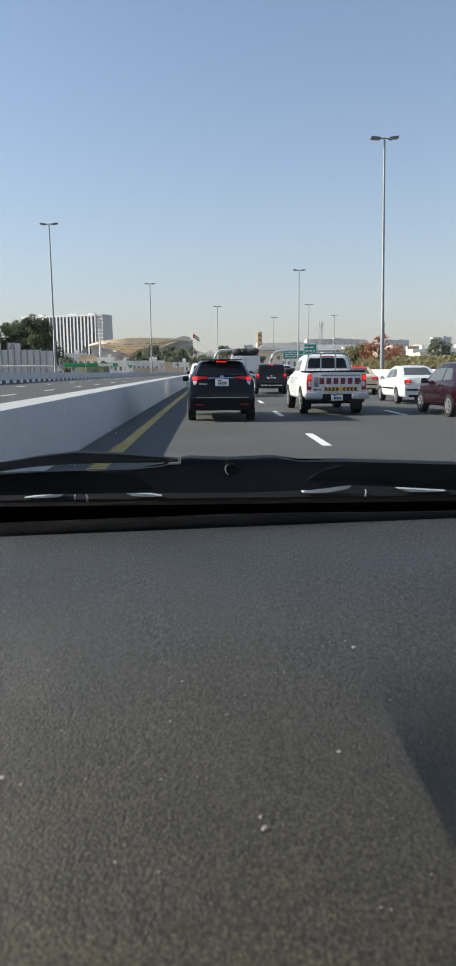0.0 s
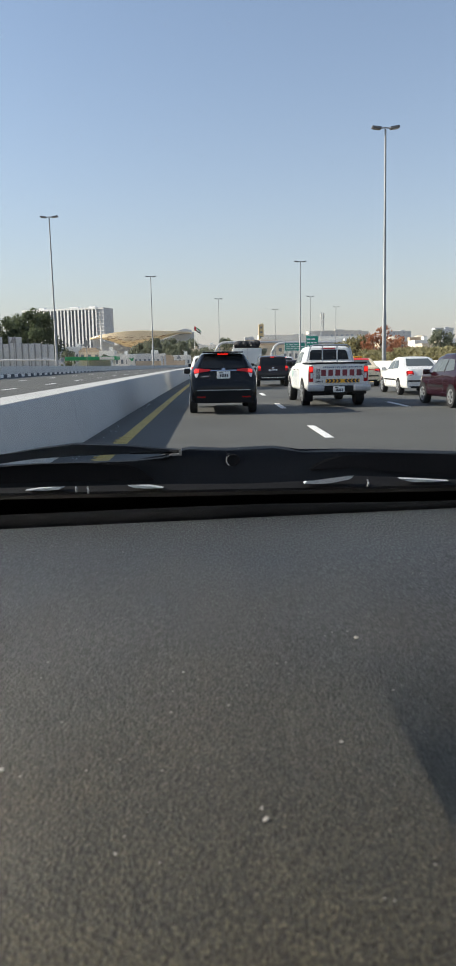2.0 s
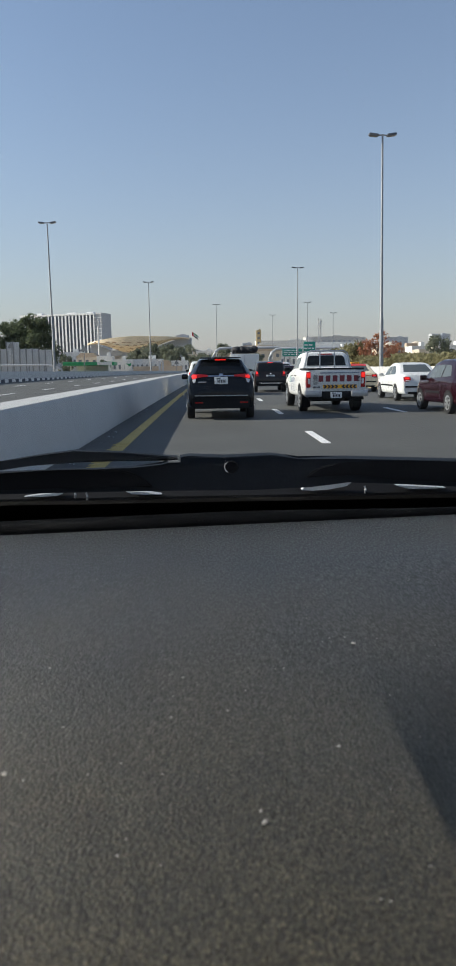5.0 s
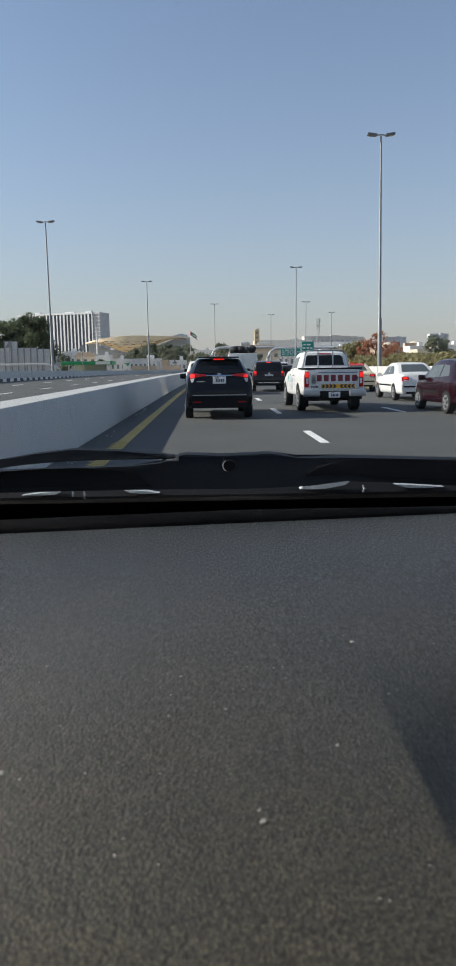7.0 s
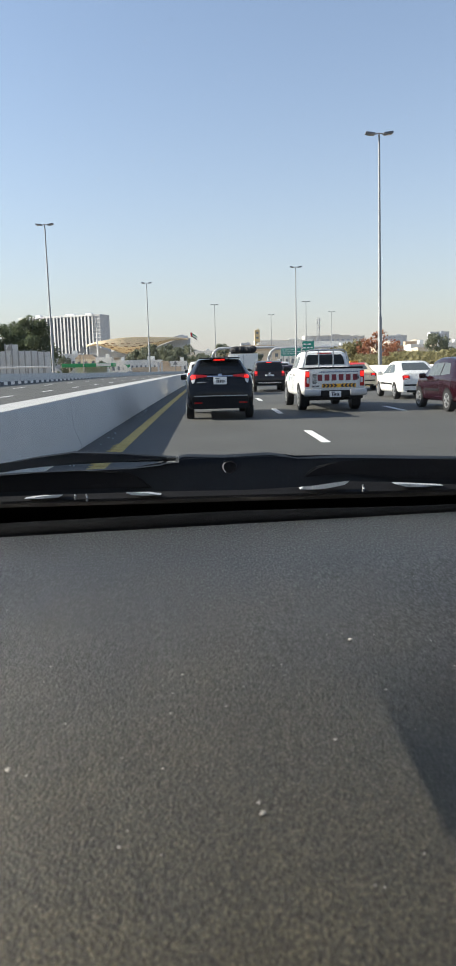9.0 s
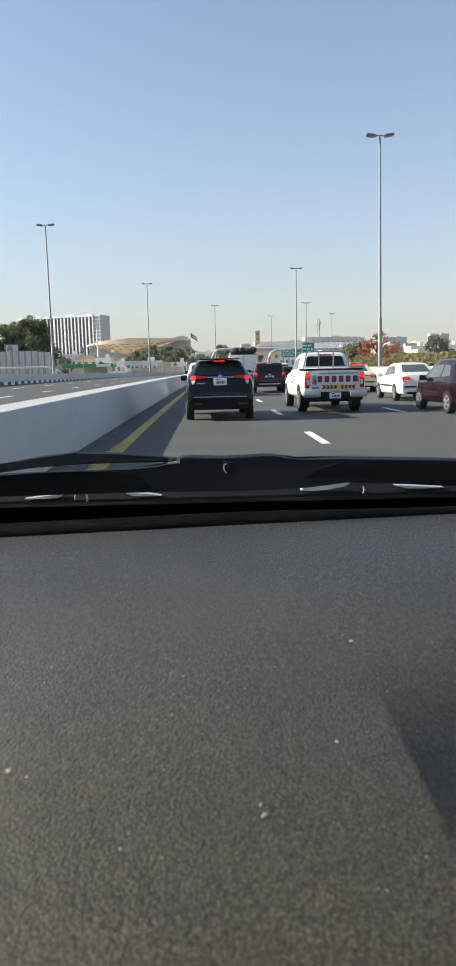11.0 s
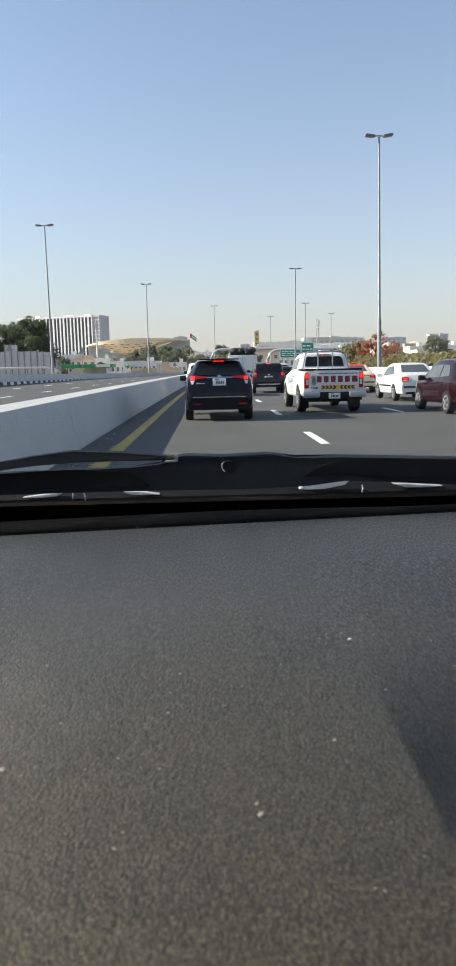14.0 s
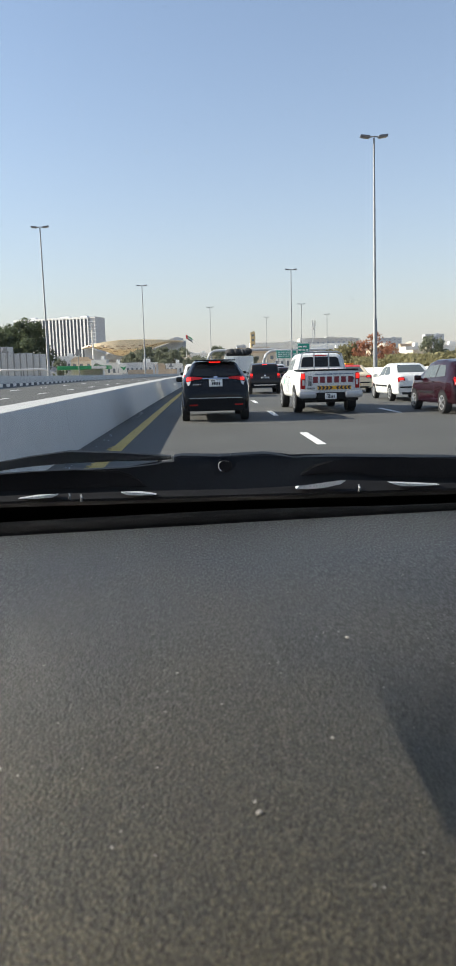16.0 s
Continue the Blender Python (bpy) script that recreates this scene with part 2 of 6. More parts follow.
    each.inputs["To Max"].default_value = 1.4
    nt.links.new(cell.outputs[0], each.inputs["Value"])
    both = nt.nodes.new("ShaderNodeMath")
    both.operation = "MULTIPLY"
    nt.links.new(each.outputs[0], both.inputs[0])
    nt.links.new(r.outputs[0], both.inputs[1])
    # crest glints painted in: coarse and lengthwise towards the glass, finer near the cabin
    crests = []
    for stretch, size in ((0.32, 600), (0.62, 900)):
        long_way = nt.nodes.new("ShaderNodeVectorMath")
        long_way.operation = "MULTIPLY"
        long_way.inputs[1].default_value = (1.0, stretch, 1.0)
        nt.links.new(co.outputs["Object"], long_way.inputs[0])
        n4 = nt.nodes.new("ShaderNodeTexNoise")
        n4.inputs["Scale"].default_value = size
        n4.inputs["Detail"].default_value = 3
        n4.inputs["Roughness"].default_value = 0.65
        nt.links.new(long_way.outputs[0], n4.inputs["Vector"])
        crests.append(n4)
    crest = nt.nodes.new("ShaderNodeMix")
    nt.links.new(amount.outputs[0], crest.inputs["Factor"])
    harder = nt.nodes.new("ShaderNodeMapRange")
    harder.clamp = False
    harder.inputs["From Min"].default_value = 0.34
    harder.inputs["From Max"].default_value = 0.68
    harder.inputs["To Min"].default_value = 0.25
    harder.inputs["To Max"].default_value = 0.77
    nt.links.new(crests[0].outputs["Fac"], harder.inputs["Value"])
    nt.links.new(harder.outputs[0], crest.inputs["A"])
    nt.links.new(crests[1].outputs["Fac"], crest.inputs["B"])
    # lightens crests and dims troughs in the base colour, as raking light would
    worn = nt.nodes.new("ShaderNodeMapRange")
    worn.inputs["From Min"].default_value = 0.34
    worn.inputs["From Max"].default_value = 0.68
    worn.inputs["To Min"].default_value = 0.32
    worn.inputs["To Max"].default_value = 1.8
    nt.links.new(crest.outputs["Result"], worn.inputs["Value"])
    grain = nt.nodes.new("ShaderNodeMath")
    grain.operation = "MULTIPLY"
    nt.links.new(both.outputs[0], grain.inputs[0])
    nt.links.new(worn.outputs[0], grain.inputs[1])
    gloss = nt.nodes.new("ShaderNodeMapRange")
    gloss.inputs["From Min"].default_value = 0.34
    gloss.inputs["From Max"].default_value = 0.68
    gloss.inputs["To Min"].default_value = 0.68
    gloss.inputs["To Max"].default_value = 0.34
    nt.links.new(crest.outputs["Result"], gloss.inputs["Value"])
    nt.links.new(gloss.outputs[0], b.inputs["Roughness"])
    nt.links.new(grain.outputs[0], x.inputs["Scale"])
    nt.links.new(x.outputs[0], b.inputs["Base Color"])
    return m


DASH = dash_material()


def glass_material():
    m = bpy.data.materials.new("windscreen_glass")
    m.use_nodes = True
    b = m.node_tree.nodes["Principled BSDF"]
    b.inputs["Base Color"].default_value = (0.97, 0.985, 0.98, 1)
    b.inputs["Roughness"].default_value = 0.0
    b.inputs["IOR"].default_value = 1.18
    b.inputs["Transmission Weight"].default_value = 1.0
    return m


GLASS = glass_material()


# ---- mesh helpers ----
def finish(name, bm, material, smooth=True):
    me = bpy.data.meshes.new(name)
    bmesh.ops.recalc_face_normals(bm, faces=bm.faces)
    for f in bm.faces:
        f.smooth = smooth
    if smooth:
        for e in bm.edges:
            if len(e.link_faces) == 2 and e.calc_face_angle(0) > 0.6:
                e.smooth = False
    bm.to_mesh(me)
    bm.free()
    for m in material if isinstance(material, (list, tuple)) else [material]:
        me.materials.append(m)
    return me


def part(name, bm, material, parent=None, label="", smooth=True):
    """One mesh object under a thing or a part."""
    ob = new(name, finish(name, bm, material, smooth))
    if parent is not None:
        ob.parent = parent
    if label:
        ob["label"] = label
    return ob


def thing(name, label, category, group="", kind="", m=None):
    ob = new(name)
    ob.empty_display_size = 0.1
    if m is not None:
        ob.matrix_world = m
    return tagged(ob, label, category, group, kind)


def box(bm, c, s, bevel=0.0, rz=0.0, rx=0.0, ry=0.0):
    m = pose(c[0], c[1], c[2], rx, ry, rz) @ Matrix.Diagonal((s[0], s[1], s[2], 1))
    r = bmesh.ops.create_cube(bm, size=1.0, matrix=m)
    if bevel:
        es = list({e for v in r["verts"] for e in v.link_edges})
        bmesh.ops.bevel(bm, geom=es, offset=bevel, segments=2, affect="EDGES", profile=0.6)
    return bm


def boxes(*rows, bevel=0.0):
    bm = bmesh.new()
    for c, s in rows:
        box(bm, c, s, bevel)
    return bm


def lathe(bm, profile, centre=(0, 0, 0), axis="z", seg=20):
    """Turn (radius, height) pairs round an axis."""
    rings = []
    for r, h in profile:
        ring = []
        for k in range(seg):
            a = 2 * math.pi * k / seg
            u, w = r * math.cos(a), r * math.sin(a)
            p = {"z": (u, w, h), "x": (h, u, w), "y": (u, h, w)}[axis]
            ring.append(bm.verts.new(Vector(p) + Vector(centre)))
        rings.append(ring)
    for a, b in zip(rings, rings[1:]):
        for k in range(seg):
            bm.faces.new((a[k], a[(k + 1) % seg], b[(k + 1) % seg], b[k]))
    for ring in (rings[0], rings[-1]):
        try:
            bm.faces.new(ring)
        except ValueError:
            pass
    return bm


def tube(bm, pts, r, seg=8, r_end=None):
    """A round bar along points."""
    pts = [Vector(p) for p in pts]
    rings = []
    for i, p in enumerate(pts):
        d = (pts[min(i + 1, len(pts) - 1)] - pts[max(i - 1, 0)]).normalized()
        side = d.cross(Vector((0, 0, 1)) if abs(d.z) < 0.9 else Vector((0, 1, 0))).normalized()
        up = side.cross(d)
        rr = r if r_end is None else r + (r_end - r) * i / (len(pts) - 1)
        rings.append([bm.verts.new(p + (side * math.cos(2 * math.pi * k / seg) + up * math.sin(2 * math.pi * k / seg)) * rr) for k in range(seg)])
    for a, b in zip(rings, rings[1:]):
        for k in range(seg):
            bm.faces.new((a[k], a[(k + 1) % seg], b[(k + 1) % seg], b[k]))
    bm.faces.new(rings[0])
    bm.faces.new(rings[-1])
    return bm


def sweep(bm, line, profile, closed=True):
    """Carry a profile of (offset, z) along a plan line of (x, y[, z])."""
    rings = []
    for i, p in enumerate(line):
        q0, q1 = line[max(i - 1, 0)], line[min(i + 1, len(line) - 1)]
        d = Vector((q1[0] - q0[0], q1[1] - q0[1])).normalized()
        nx, ny = d.y, -d.x
        rings.append([bm.verts.new((p[0] + o * nx, p[1] + o * ny, z + (p[2] if len(p) > 2 else 0))) for o, z in profile])
    n = len(profile)
    for a, b in zip(rings, rings[1:]):
        for k in range(n if closed else n - 1):
            bm.faces.new((a[k], a[(k + 1) % n], b[(k + 1) % n], b[k]))
    if closed:
        bm.faces.new(rings[0])
        bm.faces.new(rings[-1])
    return bm


def prism(bm, poly, axis, lo, hi):
    """A closed outline pushed through along an axis."""
    def at(u, v, w):
        return {"x": (w, u, v), "y": (u, w, v), "z": (u, v, w)}[axis]
    a = [bm.verts.new(at(u, v, lo)) for u, v in poly]
    b = [bm.verts.new(at(u, v, hi)) for u, v in poly]
    n = len(poly)
    bm.faces.new(a)
    bm.faces.new(b[::-1])
    for k in range(n):
        bm.faces.new((a[k], a[(k + 1) % n], b[(k + 1) % n], b[k]))
    return bm


# ---- road ----
def bend(y):
    """Sideways shift of the carriageway, which bends to the right far ahead."""
    return max(0.0, y) ** 2 / 9000.0 + max(0.0, y - 80.0) ** 2 / 800.0


def along(offset, y0, y1, step=4.0):
    n = max(2, int((y1 - y0) / step) + 1)
    return [(offset + bend(y), y) for y in np.linspace(y0, y1, n)]


ground = part("ground", boxes(((0, 900, -0.30), (6000, 6000, 0.5))), GROUND)
tagged(ground, "pale sandy ground reaching out to the hazy horizon", "ground", kind="structure")
road = part("road", sweep(bmesh.new(), along(0, -400, 300), [(-3.1, -0.04), (-3.1, 0.0), (11.3, 0.0), (11.3, -0.04)]), ASPHALT, smooth=False)
tagged(road, "dark grey asphalt carriageway with three lanes", "road", kind="structure")
far_road = part("road", sweep(bmesh.new(), along(0, -200, 300), [(-16.4, 0.41), (-3.12, -0.004), (-3.12, -0.05), (-16.4, -0.05)]), ASPHALT, smooth=False)
tagged(far_road, "opposite asphalt carriageway banked up beyond the median barrier", "road", kind="structure")


def bank(x):
    """Height of the banked opposite carriageway."""
    return max(0.0, (-3.12 - x) * 0.031)


def line_strip(name, offset, y0, y1, w, material, label, z=0.006):
    ob = part(name, sweep(bmesh.new(), along(offset, y0, y1, 3.0), [(-w / 2, 0.002), (-w / 2, z), (w / 2, z), (w / 2, 0.002)]), material, smooth=False)
    return tagged(ob, label, "road marking", kind="structure")


line_strip("edge_line", -1.57, -30, 260, 0.22, YELLOW_LINE, "worn yellow edge line beside the median barrier")
line_strip("edge_line", 10.15, -30, 260, 0.2, YELLOW_LINE, "yellow edge line beside the kerbed footway")
ribs = bmesh.new()
for k in range(34):
    box(ribs, (-1.585 - 0.006 * (k % 3), 4.0 + 0.27 * k, 0.006), (0.235 + 0.012 * (k % 3), 0.10, 0.006))
tagged(part("edge_line_ribs", ribs, YELLOW_LINE, smooth=False), "raised yellow ribs along the worn edge line", "road marking", kind="stuff")
dash_me = finish("lane_dash", boxes(((0, 0, 0.004), (0.16, 2.4, 0.005))), WHITE_LINE, False)
for off in (2.07, 5.70):
    for k in range(-3, 24):
        y = 13.55 + 8.1 * k
        ob = new("lane_dash", dash_me)
        slope = math.degrees(math.atan((bend(y + 1) - bend(y - 1)) / 2))
        ob.matrix_world = pose(off + bend(y), y, 0, 0, 0, -slope)
        tagged(ob, "short white painted lane dash on the asphalt", "road marking", "white lane dashes", "structure")
for off in (-6.6, -9.9, -13.2):
    for k in range(0, 22):
        y = 14 + 8.75 * k + (3 if off == -9.9 else 0)
        ob = new("lane_dash", dash_me)
        slope = math.degrees(math.atan((bend(y + 1) - bend(y - 1)) / 2))
        ob.matrix_world = pose(off + bend(y), y, bank(off) + 0.004, 0, 1.78, -slope)
        tagged(ob, "short white painted lane dash on the asphalt", "road marking", "white lane dashes", "structure")

# median barrier in cast lengths
median = thing("median_barrier", "white painted concrete median barrier in cast lengths with a broad top", "barrier", kind="structure")
PROFILE = [(0.16, 0.0), (0.16, 0.08), (0.05, 0.34), (0.0, 0.82), (-0.04, 0.885), (-0.62, 0.885), (-0.66, 0.82), (-0.72, 0.36), (-0.79, 0.09), (-0.79, 0.0)]
for k in range(-4, 34):
    y0 = 0.4 + 6.0 * k
    part("barrier_length", sweep(bmesh.new(), along(-2.42, y0, y0 + 5.982, 2.0), PROFILE), CONCRETE, median)

# parapets and kerbs
wall_r = part("wall_right", sweep(bmesh.new(), along(13.0, -60, 240), [(0, 0), (0, 1.26), (0.02, 1.30), (0.28, 1.30), (0.3, 1.26), (0.3, 0)]), CONCRETE)
tagged(wall_r, "white painted concrete parapet wall beside the footway", "wall", kind="structure")
foot = part("pavement", sweep(bmesh.new(), along(0, -60, 240), [(11.62, 0), (11.62, 0.16), (12.99, 0.16), (12.99, 0)]), BRICK_RED, smooth=False)
tagged(foot, "narrow red paved footway along the parapet", "pavement", kind="structure")
kerb = thing("kerb", "row of kerbstones painted white and dark by turns", "kerb", kind="structure")
kerb_a = finish("kerbstone", boxes(((0, 0, 0.09), (0.3, 0.985, 0.18)), bevel=0.02), KERB_WHITE)
kerb_b = finish("kerbstone", boxes(((0, 0, 0.09), (0.3, 0.985, 0.18)), bevel=0.02), KERB_DARK)
for k in range(130):
    y = k - 10.0
    ob = new("kerbstone", kerb_a if k % 2 else kerb_b)
    ob.parent = kerb
    ob.matrix_world = pose(11.46 + bend(y), y, 0, 0, 0, -math.degrees(math.atan((bend(y + 1) - bend(y - 1)) / 2)))


wall_l = part("wall_left", sweep(bmesh.new(), [(x, y, -0.004 * max(0.0, y - 58)) for x, y in along(-16.85, -60, 260)], [(0, 0.25), (0, 1.26), (-0.02, 1.29), (-0.28, 1.29), (-0.3, 1.26), (-0.3, -0.1)]), CONCRETE)
tagged(wall_l, "white painted concrete parapet of the opposite carriageway", "wall", kind="structure")
kerb_l = thing("kerb", "low kerb striped black and white below the far parapet", "kerb", kind="structure")
kerb_c = finish("kerbstone", boxes(((0, 0, 0.27), (0.44, 0.985, 0.80)), bevel=0.02), KERB_WHITE)
kerb_d = finish("kerbstone", boxes(((0, 0, 0.27), (0.44, 0.985, 0.80)), bevel=0.02), BLACK_KERB)
for k in range(150):
    y = k + 20.0
    ob = new("kerbstone", kerb_c if k % 2 else kerb_d)
    ob.parent = kerb_l
    ob.matrix_world = pose(-16.62 + bend(y), y, -0.004 * max(0.0, y - 58), 0, 0, -math.degrees(math.atan((bend(y + 1) - bend(y - 1)) / 2)))

# outlines of the wipers and of the pale patches on the cowl (x, z)
WIPER_A = [(-0.4193, 1.2287), (-0.2382, 1.2389), (-0.1959, 1.2458), (-0.1531, 1.2506), (-0.0979, 1.248), (-0.0348, 1.2417), (-0.0349, 1.2367), (-0.0983, 1.2374), (-0.1538, 1.2364), (-0.1967, 1.2331), (-0.239, 1.2276), (-0.421, 1.2124)]
HOOK = [(-0.0364, 1.243), (-0.0336, 1.2436), (-0.0335, 1.2345), (-0.0472, 1.2341), (-0.0471, 1.2358), (-0.0359, 1.2366)]
WIPER_B = [(-0.431, 1.2143), (-0.2451, 1.2226), (-0.1373, 1.2246), (-0.0903, 1.2258), (-0.0562, 1.2287), (-0.0284, 1.2405), (0.0165, 1.2381), (0.0732, 1.2399), (0.0892, 1.2373), (0.1045, 1.2326), (0.1572, 1.2344), (0.2934, 1.2293), (0.4879, 1.2148), (0.4901, 1.1847), (0.2946, 1.1966), (0.2202, 1.2013), (0.1611, 1.2063), (0.1169, 1.1991), (0.0435, 1.197), (-0.066, 1.198), (-0.1747, 1.1975), (-0.2469, 1.197), (-0.4328, 1.1968)]
ARM_LEFT = [(-0.2838, 1.2203), (-0.2414, 1.2223), (-0.1988, 1.2247), (-0.1491, 1.2256), (-0.0994, 1.2232), (-0.0839, 1.2178), (-0.0742, 1.2103), (-0.0651, 1.2029), (-0.1002, 1.2043), (-0.1858, 1.2039), (-0.2427, 1.2028), (-0.2852, 1.2030)]
ARM_RIGHT = [(0.3346, 1.2235), (0.2905, 1.2269), (0.2320, 1.2295), (0.1884, 1.2307), (0.1522, 1.2285), (0.1269, 1.2231), (0.1160, 1.2168), (0.1117, 1.2110), (0.1378, 1.2127), (0.1705, 1.2157), (0.1887, 1.2110), (0.2180, 1.2067), (0.2914, 1.2030), (0.3356, 1.2014)]
CAP = (0.0247, 1.2259)
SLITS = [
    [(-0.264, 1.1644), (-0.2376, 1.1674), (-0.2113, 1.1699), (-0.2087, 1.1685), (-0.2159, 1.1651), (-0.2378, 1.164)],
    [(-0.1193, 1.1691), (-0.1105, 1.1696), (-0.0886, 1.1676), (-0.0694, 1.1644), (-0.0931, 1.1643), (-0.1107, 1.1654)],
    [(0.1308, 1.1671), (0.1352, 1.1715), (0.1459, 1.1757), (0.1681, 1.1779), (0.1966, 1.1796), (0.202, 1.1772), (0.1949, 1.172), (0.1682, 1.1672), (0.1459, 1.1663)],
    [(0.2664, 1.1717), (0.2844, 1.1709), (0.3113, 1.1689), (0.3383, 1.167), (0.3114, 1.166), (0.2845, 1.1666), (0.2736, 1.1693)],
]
CLIPS = [(-0.19, 1.1675), (-0.1736, 1.1645), (0.2213, 1.1672)]

# ---- the car that carries the view: dashboard, windscreen, wipers, cabin ----
CX = -0.35
own = thing("car", "grey car with black grained dashboard, beige cabin and black wipers", "car", m=pose(CX, 0, 0))


def own_part(name, bm, material, label="", parent=None, smooth=True):
    bmesh.ops.translate(bm, verts=bm.verts, vec=(-CX, 0, 0))
    return part(name, bm, material, parent or own, label, smooth)


def dash_far(x):
    return 0.7490 + 0.125 * x


def ramp(a, b, t):
    f = min(1.0, max(0.0, (t - a) / (b - a)))
    return f * f * (3 - 2 * f)


def dash_z(x, y):
    fade = ramp(0.41, 0.21, y)
    s = x - 0.088
    step = 0.5 * (s + math.sqrt(s * s + 0.000002))
    fall = min(step, 0.22) * 0.75 * fade
    near = ramp(0.62, 0.34, y)
    back = max(0.0, 0.16 - y)
    return 1.17 - fall - 0.6 * min(abs(x), 0.3) ** 2 * near - 1.6 * back * back


bm = bmesh.new()
xs = np.concatenate([np.linspace(-1.2, -0.32, 16), np.linspace(-0.3, -0.02, 16), np.linspace(0.0, 0.075, 10), np.linspace(0.08, 0.10, 14), np.linspace(0.105, 0.22, 14), np.linspace(0.24, 0.5, 12)])
grid = []
for x in xs:
    row = []
    for v in np.linspace(0, 1, 50):
        y = 0.06 + (dash_far(x) - 0.06) * v
        row.append(bm.verts.new((x, y, dash_z(x, y))))
    row.insert(0, bm.verts.new((x, 0.04, dash_z(x, 0.06) - 0.03)))
    row.insert(0, bm.verts.new((x, 0.035, 0.80)))
    row.append(bm.verts.new((x, dash_far(x) + 0.001, 1.158)))
    row.append(bm.verts.new((x, dash_far(x) + 0.002, 1.10)))
    grid.append(row)
for a, b in zip(grid, grid[1:]):
    for k in range(len(a) - 1):
        bm.faces.new((a[k], b[k], b[k + 1], a[k + 1]))
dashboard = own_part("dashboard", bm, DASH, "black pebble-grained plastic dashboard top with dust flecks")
LIP = mat("pebbled_dark_trim", (0.0030, 0.0034, 0.0042), 0.62, bump=0.35, bscale=900, spec=0.2)
LIP.node_tree.nodes["Principled BSDF"].inputs["IOR"].default_value = 1.14
bm = bmesh.new()
rolls = []
for x in np.linspace(-1.2, 0.5, 50):
    r = 0.0145 - 0.0055 * ramp(0.0, 0.3, x)
    z = 1.181 - 0.005 * ramp(0.0, 0.3, x) - r
    rolls.append([bm.verts.new((x, dash_far(x) + 0.005 + r + r * math.cos(a), z + r * math.sin(a))) for a in np.linspace(0, 2 * math.pi, 17)[:-1]])
for a, b in zip(rolls, rolls[1:]):
    for k in range(16):
        bm.faces.new((a[k], a[(k + 1) % 16], b[(k + 1) % 16], b[k]))
own_part("trim_lip", bm, LIP, "soft black trim roll along the dashboard's front edge", dashboard)
bm = bmesh.new()
box(bm, (CX, 0.91, 1.105), (1.74, 0.24, 0.02), 0.004)
own_part("defroster_panel", bm, PLASTIC, "black defroster panel below the glass", dashboard)
rng = random.Random(5)
bm = bmesh.new()
flecks = [(0.018, 0.245, 0.0016), (0.017, 0.252, 0.001), (0.088, 0.423, 0.0016), (0.074, 0.43, 0.0009), (-0.13, 0.405, 0.0012), (-0.092, 0.29, 0.0014), (0.13, 0.34, 0.0014), (0.056, 0.30, 0.001)]
flecks += [(rng.uniform(-0.2, 0.24), rng.uniform(0.2, 0.74), rng.uniform(0.0003, 0.0007)) for _ in range(170)]
for x, y, r0 in flecks:
    r = bmesh.ops.create_icosphere(bm, subdivisions=1, radius=r0, matrix=pose(x, y, dash_z(x, y) + r0 * 0.3, 0, 0, rng.uniform(0, 180)) @ Matrix.Diagonal((1, rng.uniform(0.6, 1.8), 0.5, 1)))
tagged(own_part("dust_flecks", bm, DUST, "pale specks of dust", dashboard), kind="stuff")


# glass: base at y 0.98, leaning back to the roof
def glass_z(y):
    return 1.13 + (0.98 - y) * 0.577


bm = bmesh.new()
nrm = Vector((0, 0.5, 0.866))
a = [bm.verts.new((x, y, glass_z(y))) for x, y in ((CX - 0.83, 0.98), (CX + 0.83, 0.98), (CX + 0.69, 0.18), (CX - 0.69, 0.18))]
bm.faces.new(a)
r = bmesh.ops.extrude_face_region(bm, geom=list(bm.faces))
bmesh.ops.translate(bm, verts=[v for v in r["geom"] if isinstance(v, bmesh.types.BMVert)], vec=nrm * 0.005)
screen = own_part("windscreen", bm, GLASS, "clear windscreen glass with a few dust marks", smooth=False)
screen.visible_shadow = False
bm = bmesh.new()
prism(bm, [(0.995, 1.119), (0.905, 1.171), (0.902, 1.167), (0.992, 1.113)], "x", CX - 0.83, CX + 0.83)
own_part("glass_border", bm, FRIT, "black printed border along the glass's foot", screen)
bm = bmesh.new()
for _ in range(28):
    x, y = rng.uniform(-0.3, 0.5), rng.uniform(0.35, 0.86)
    r0 = rng.uniform(0.0002, 0.0006)
    bmesh.ops.create_icosphere(bm, subdivisions=1, radius=r0, matrix=pose(x, y, glass_z(y) + 0.0062, 30) @ Matrix.Diagonal((1, rng.uniform(0.5, 2.5), 0.4, 1)))
tagged(own_part("dust_flecks", bm, DUST, "tiny dust marks on the glass", screen), kind="stuff")

# dark specks left by insects
bm = bmesh.new()
for x, y in [(-0.0106, 0.3523), (-0.0019, 0.4332), (-0.0035, 0.4066), (0.0437, 0.5617), (0.1141, 0.5429), (0.1166, 0.5457), (-0.0445, 0.559), (0.0727, 0.4376)]:
    bmesh.ops.create_icosphere(bm, subdivisions=1, radius=0.00055, matrix=pose(x, y, glass_z(y) + 0.0062, 30) @ Matrix.Diagonal((0.7, 1.6, 0.4, 1)))
tagged(own_part("insect_specks", bm, INK, "tiny dark specks on the glass", screen), kind="stuff")

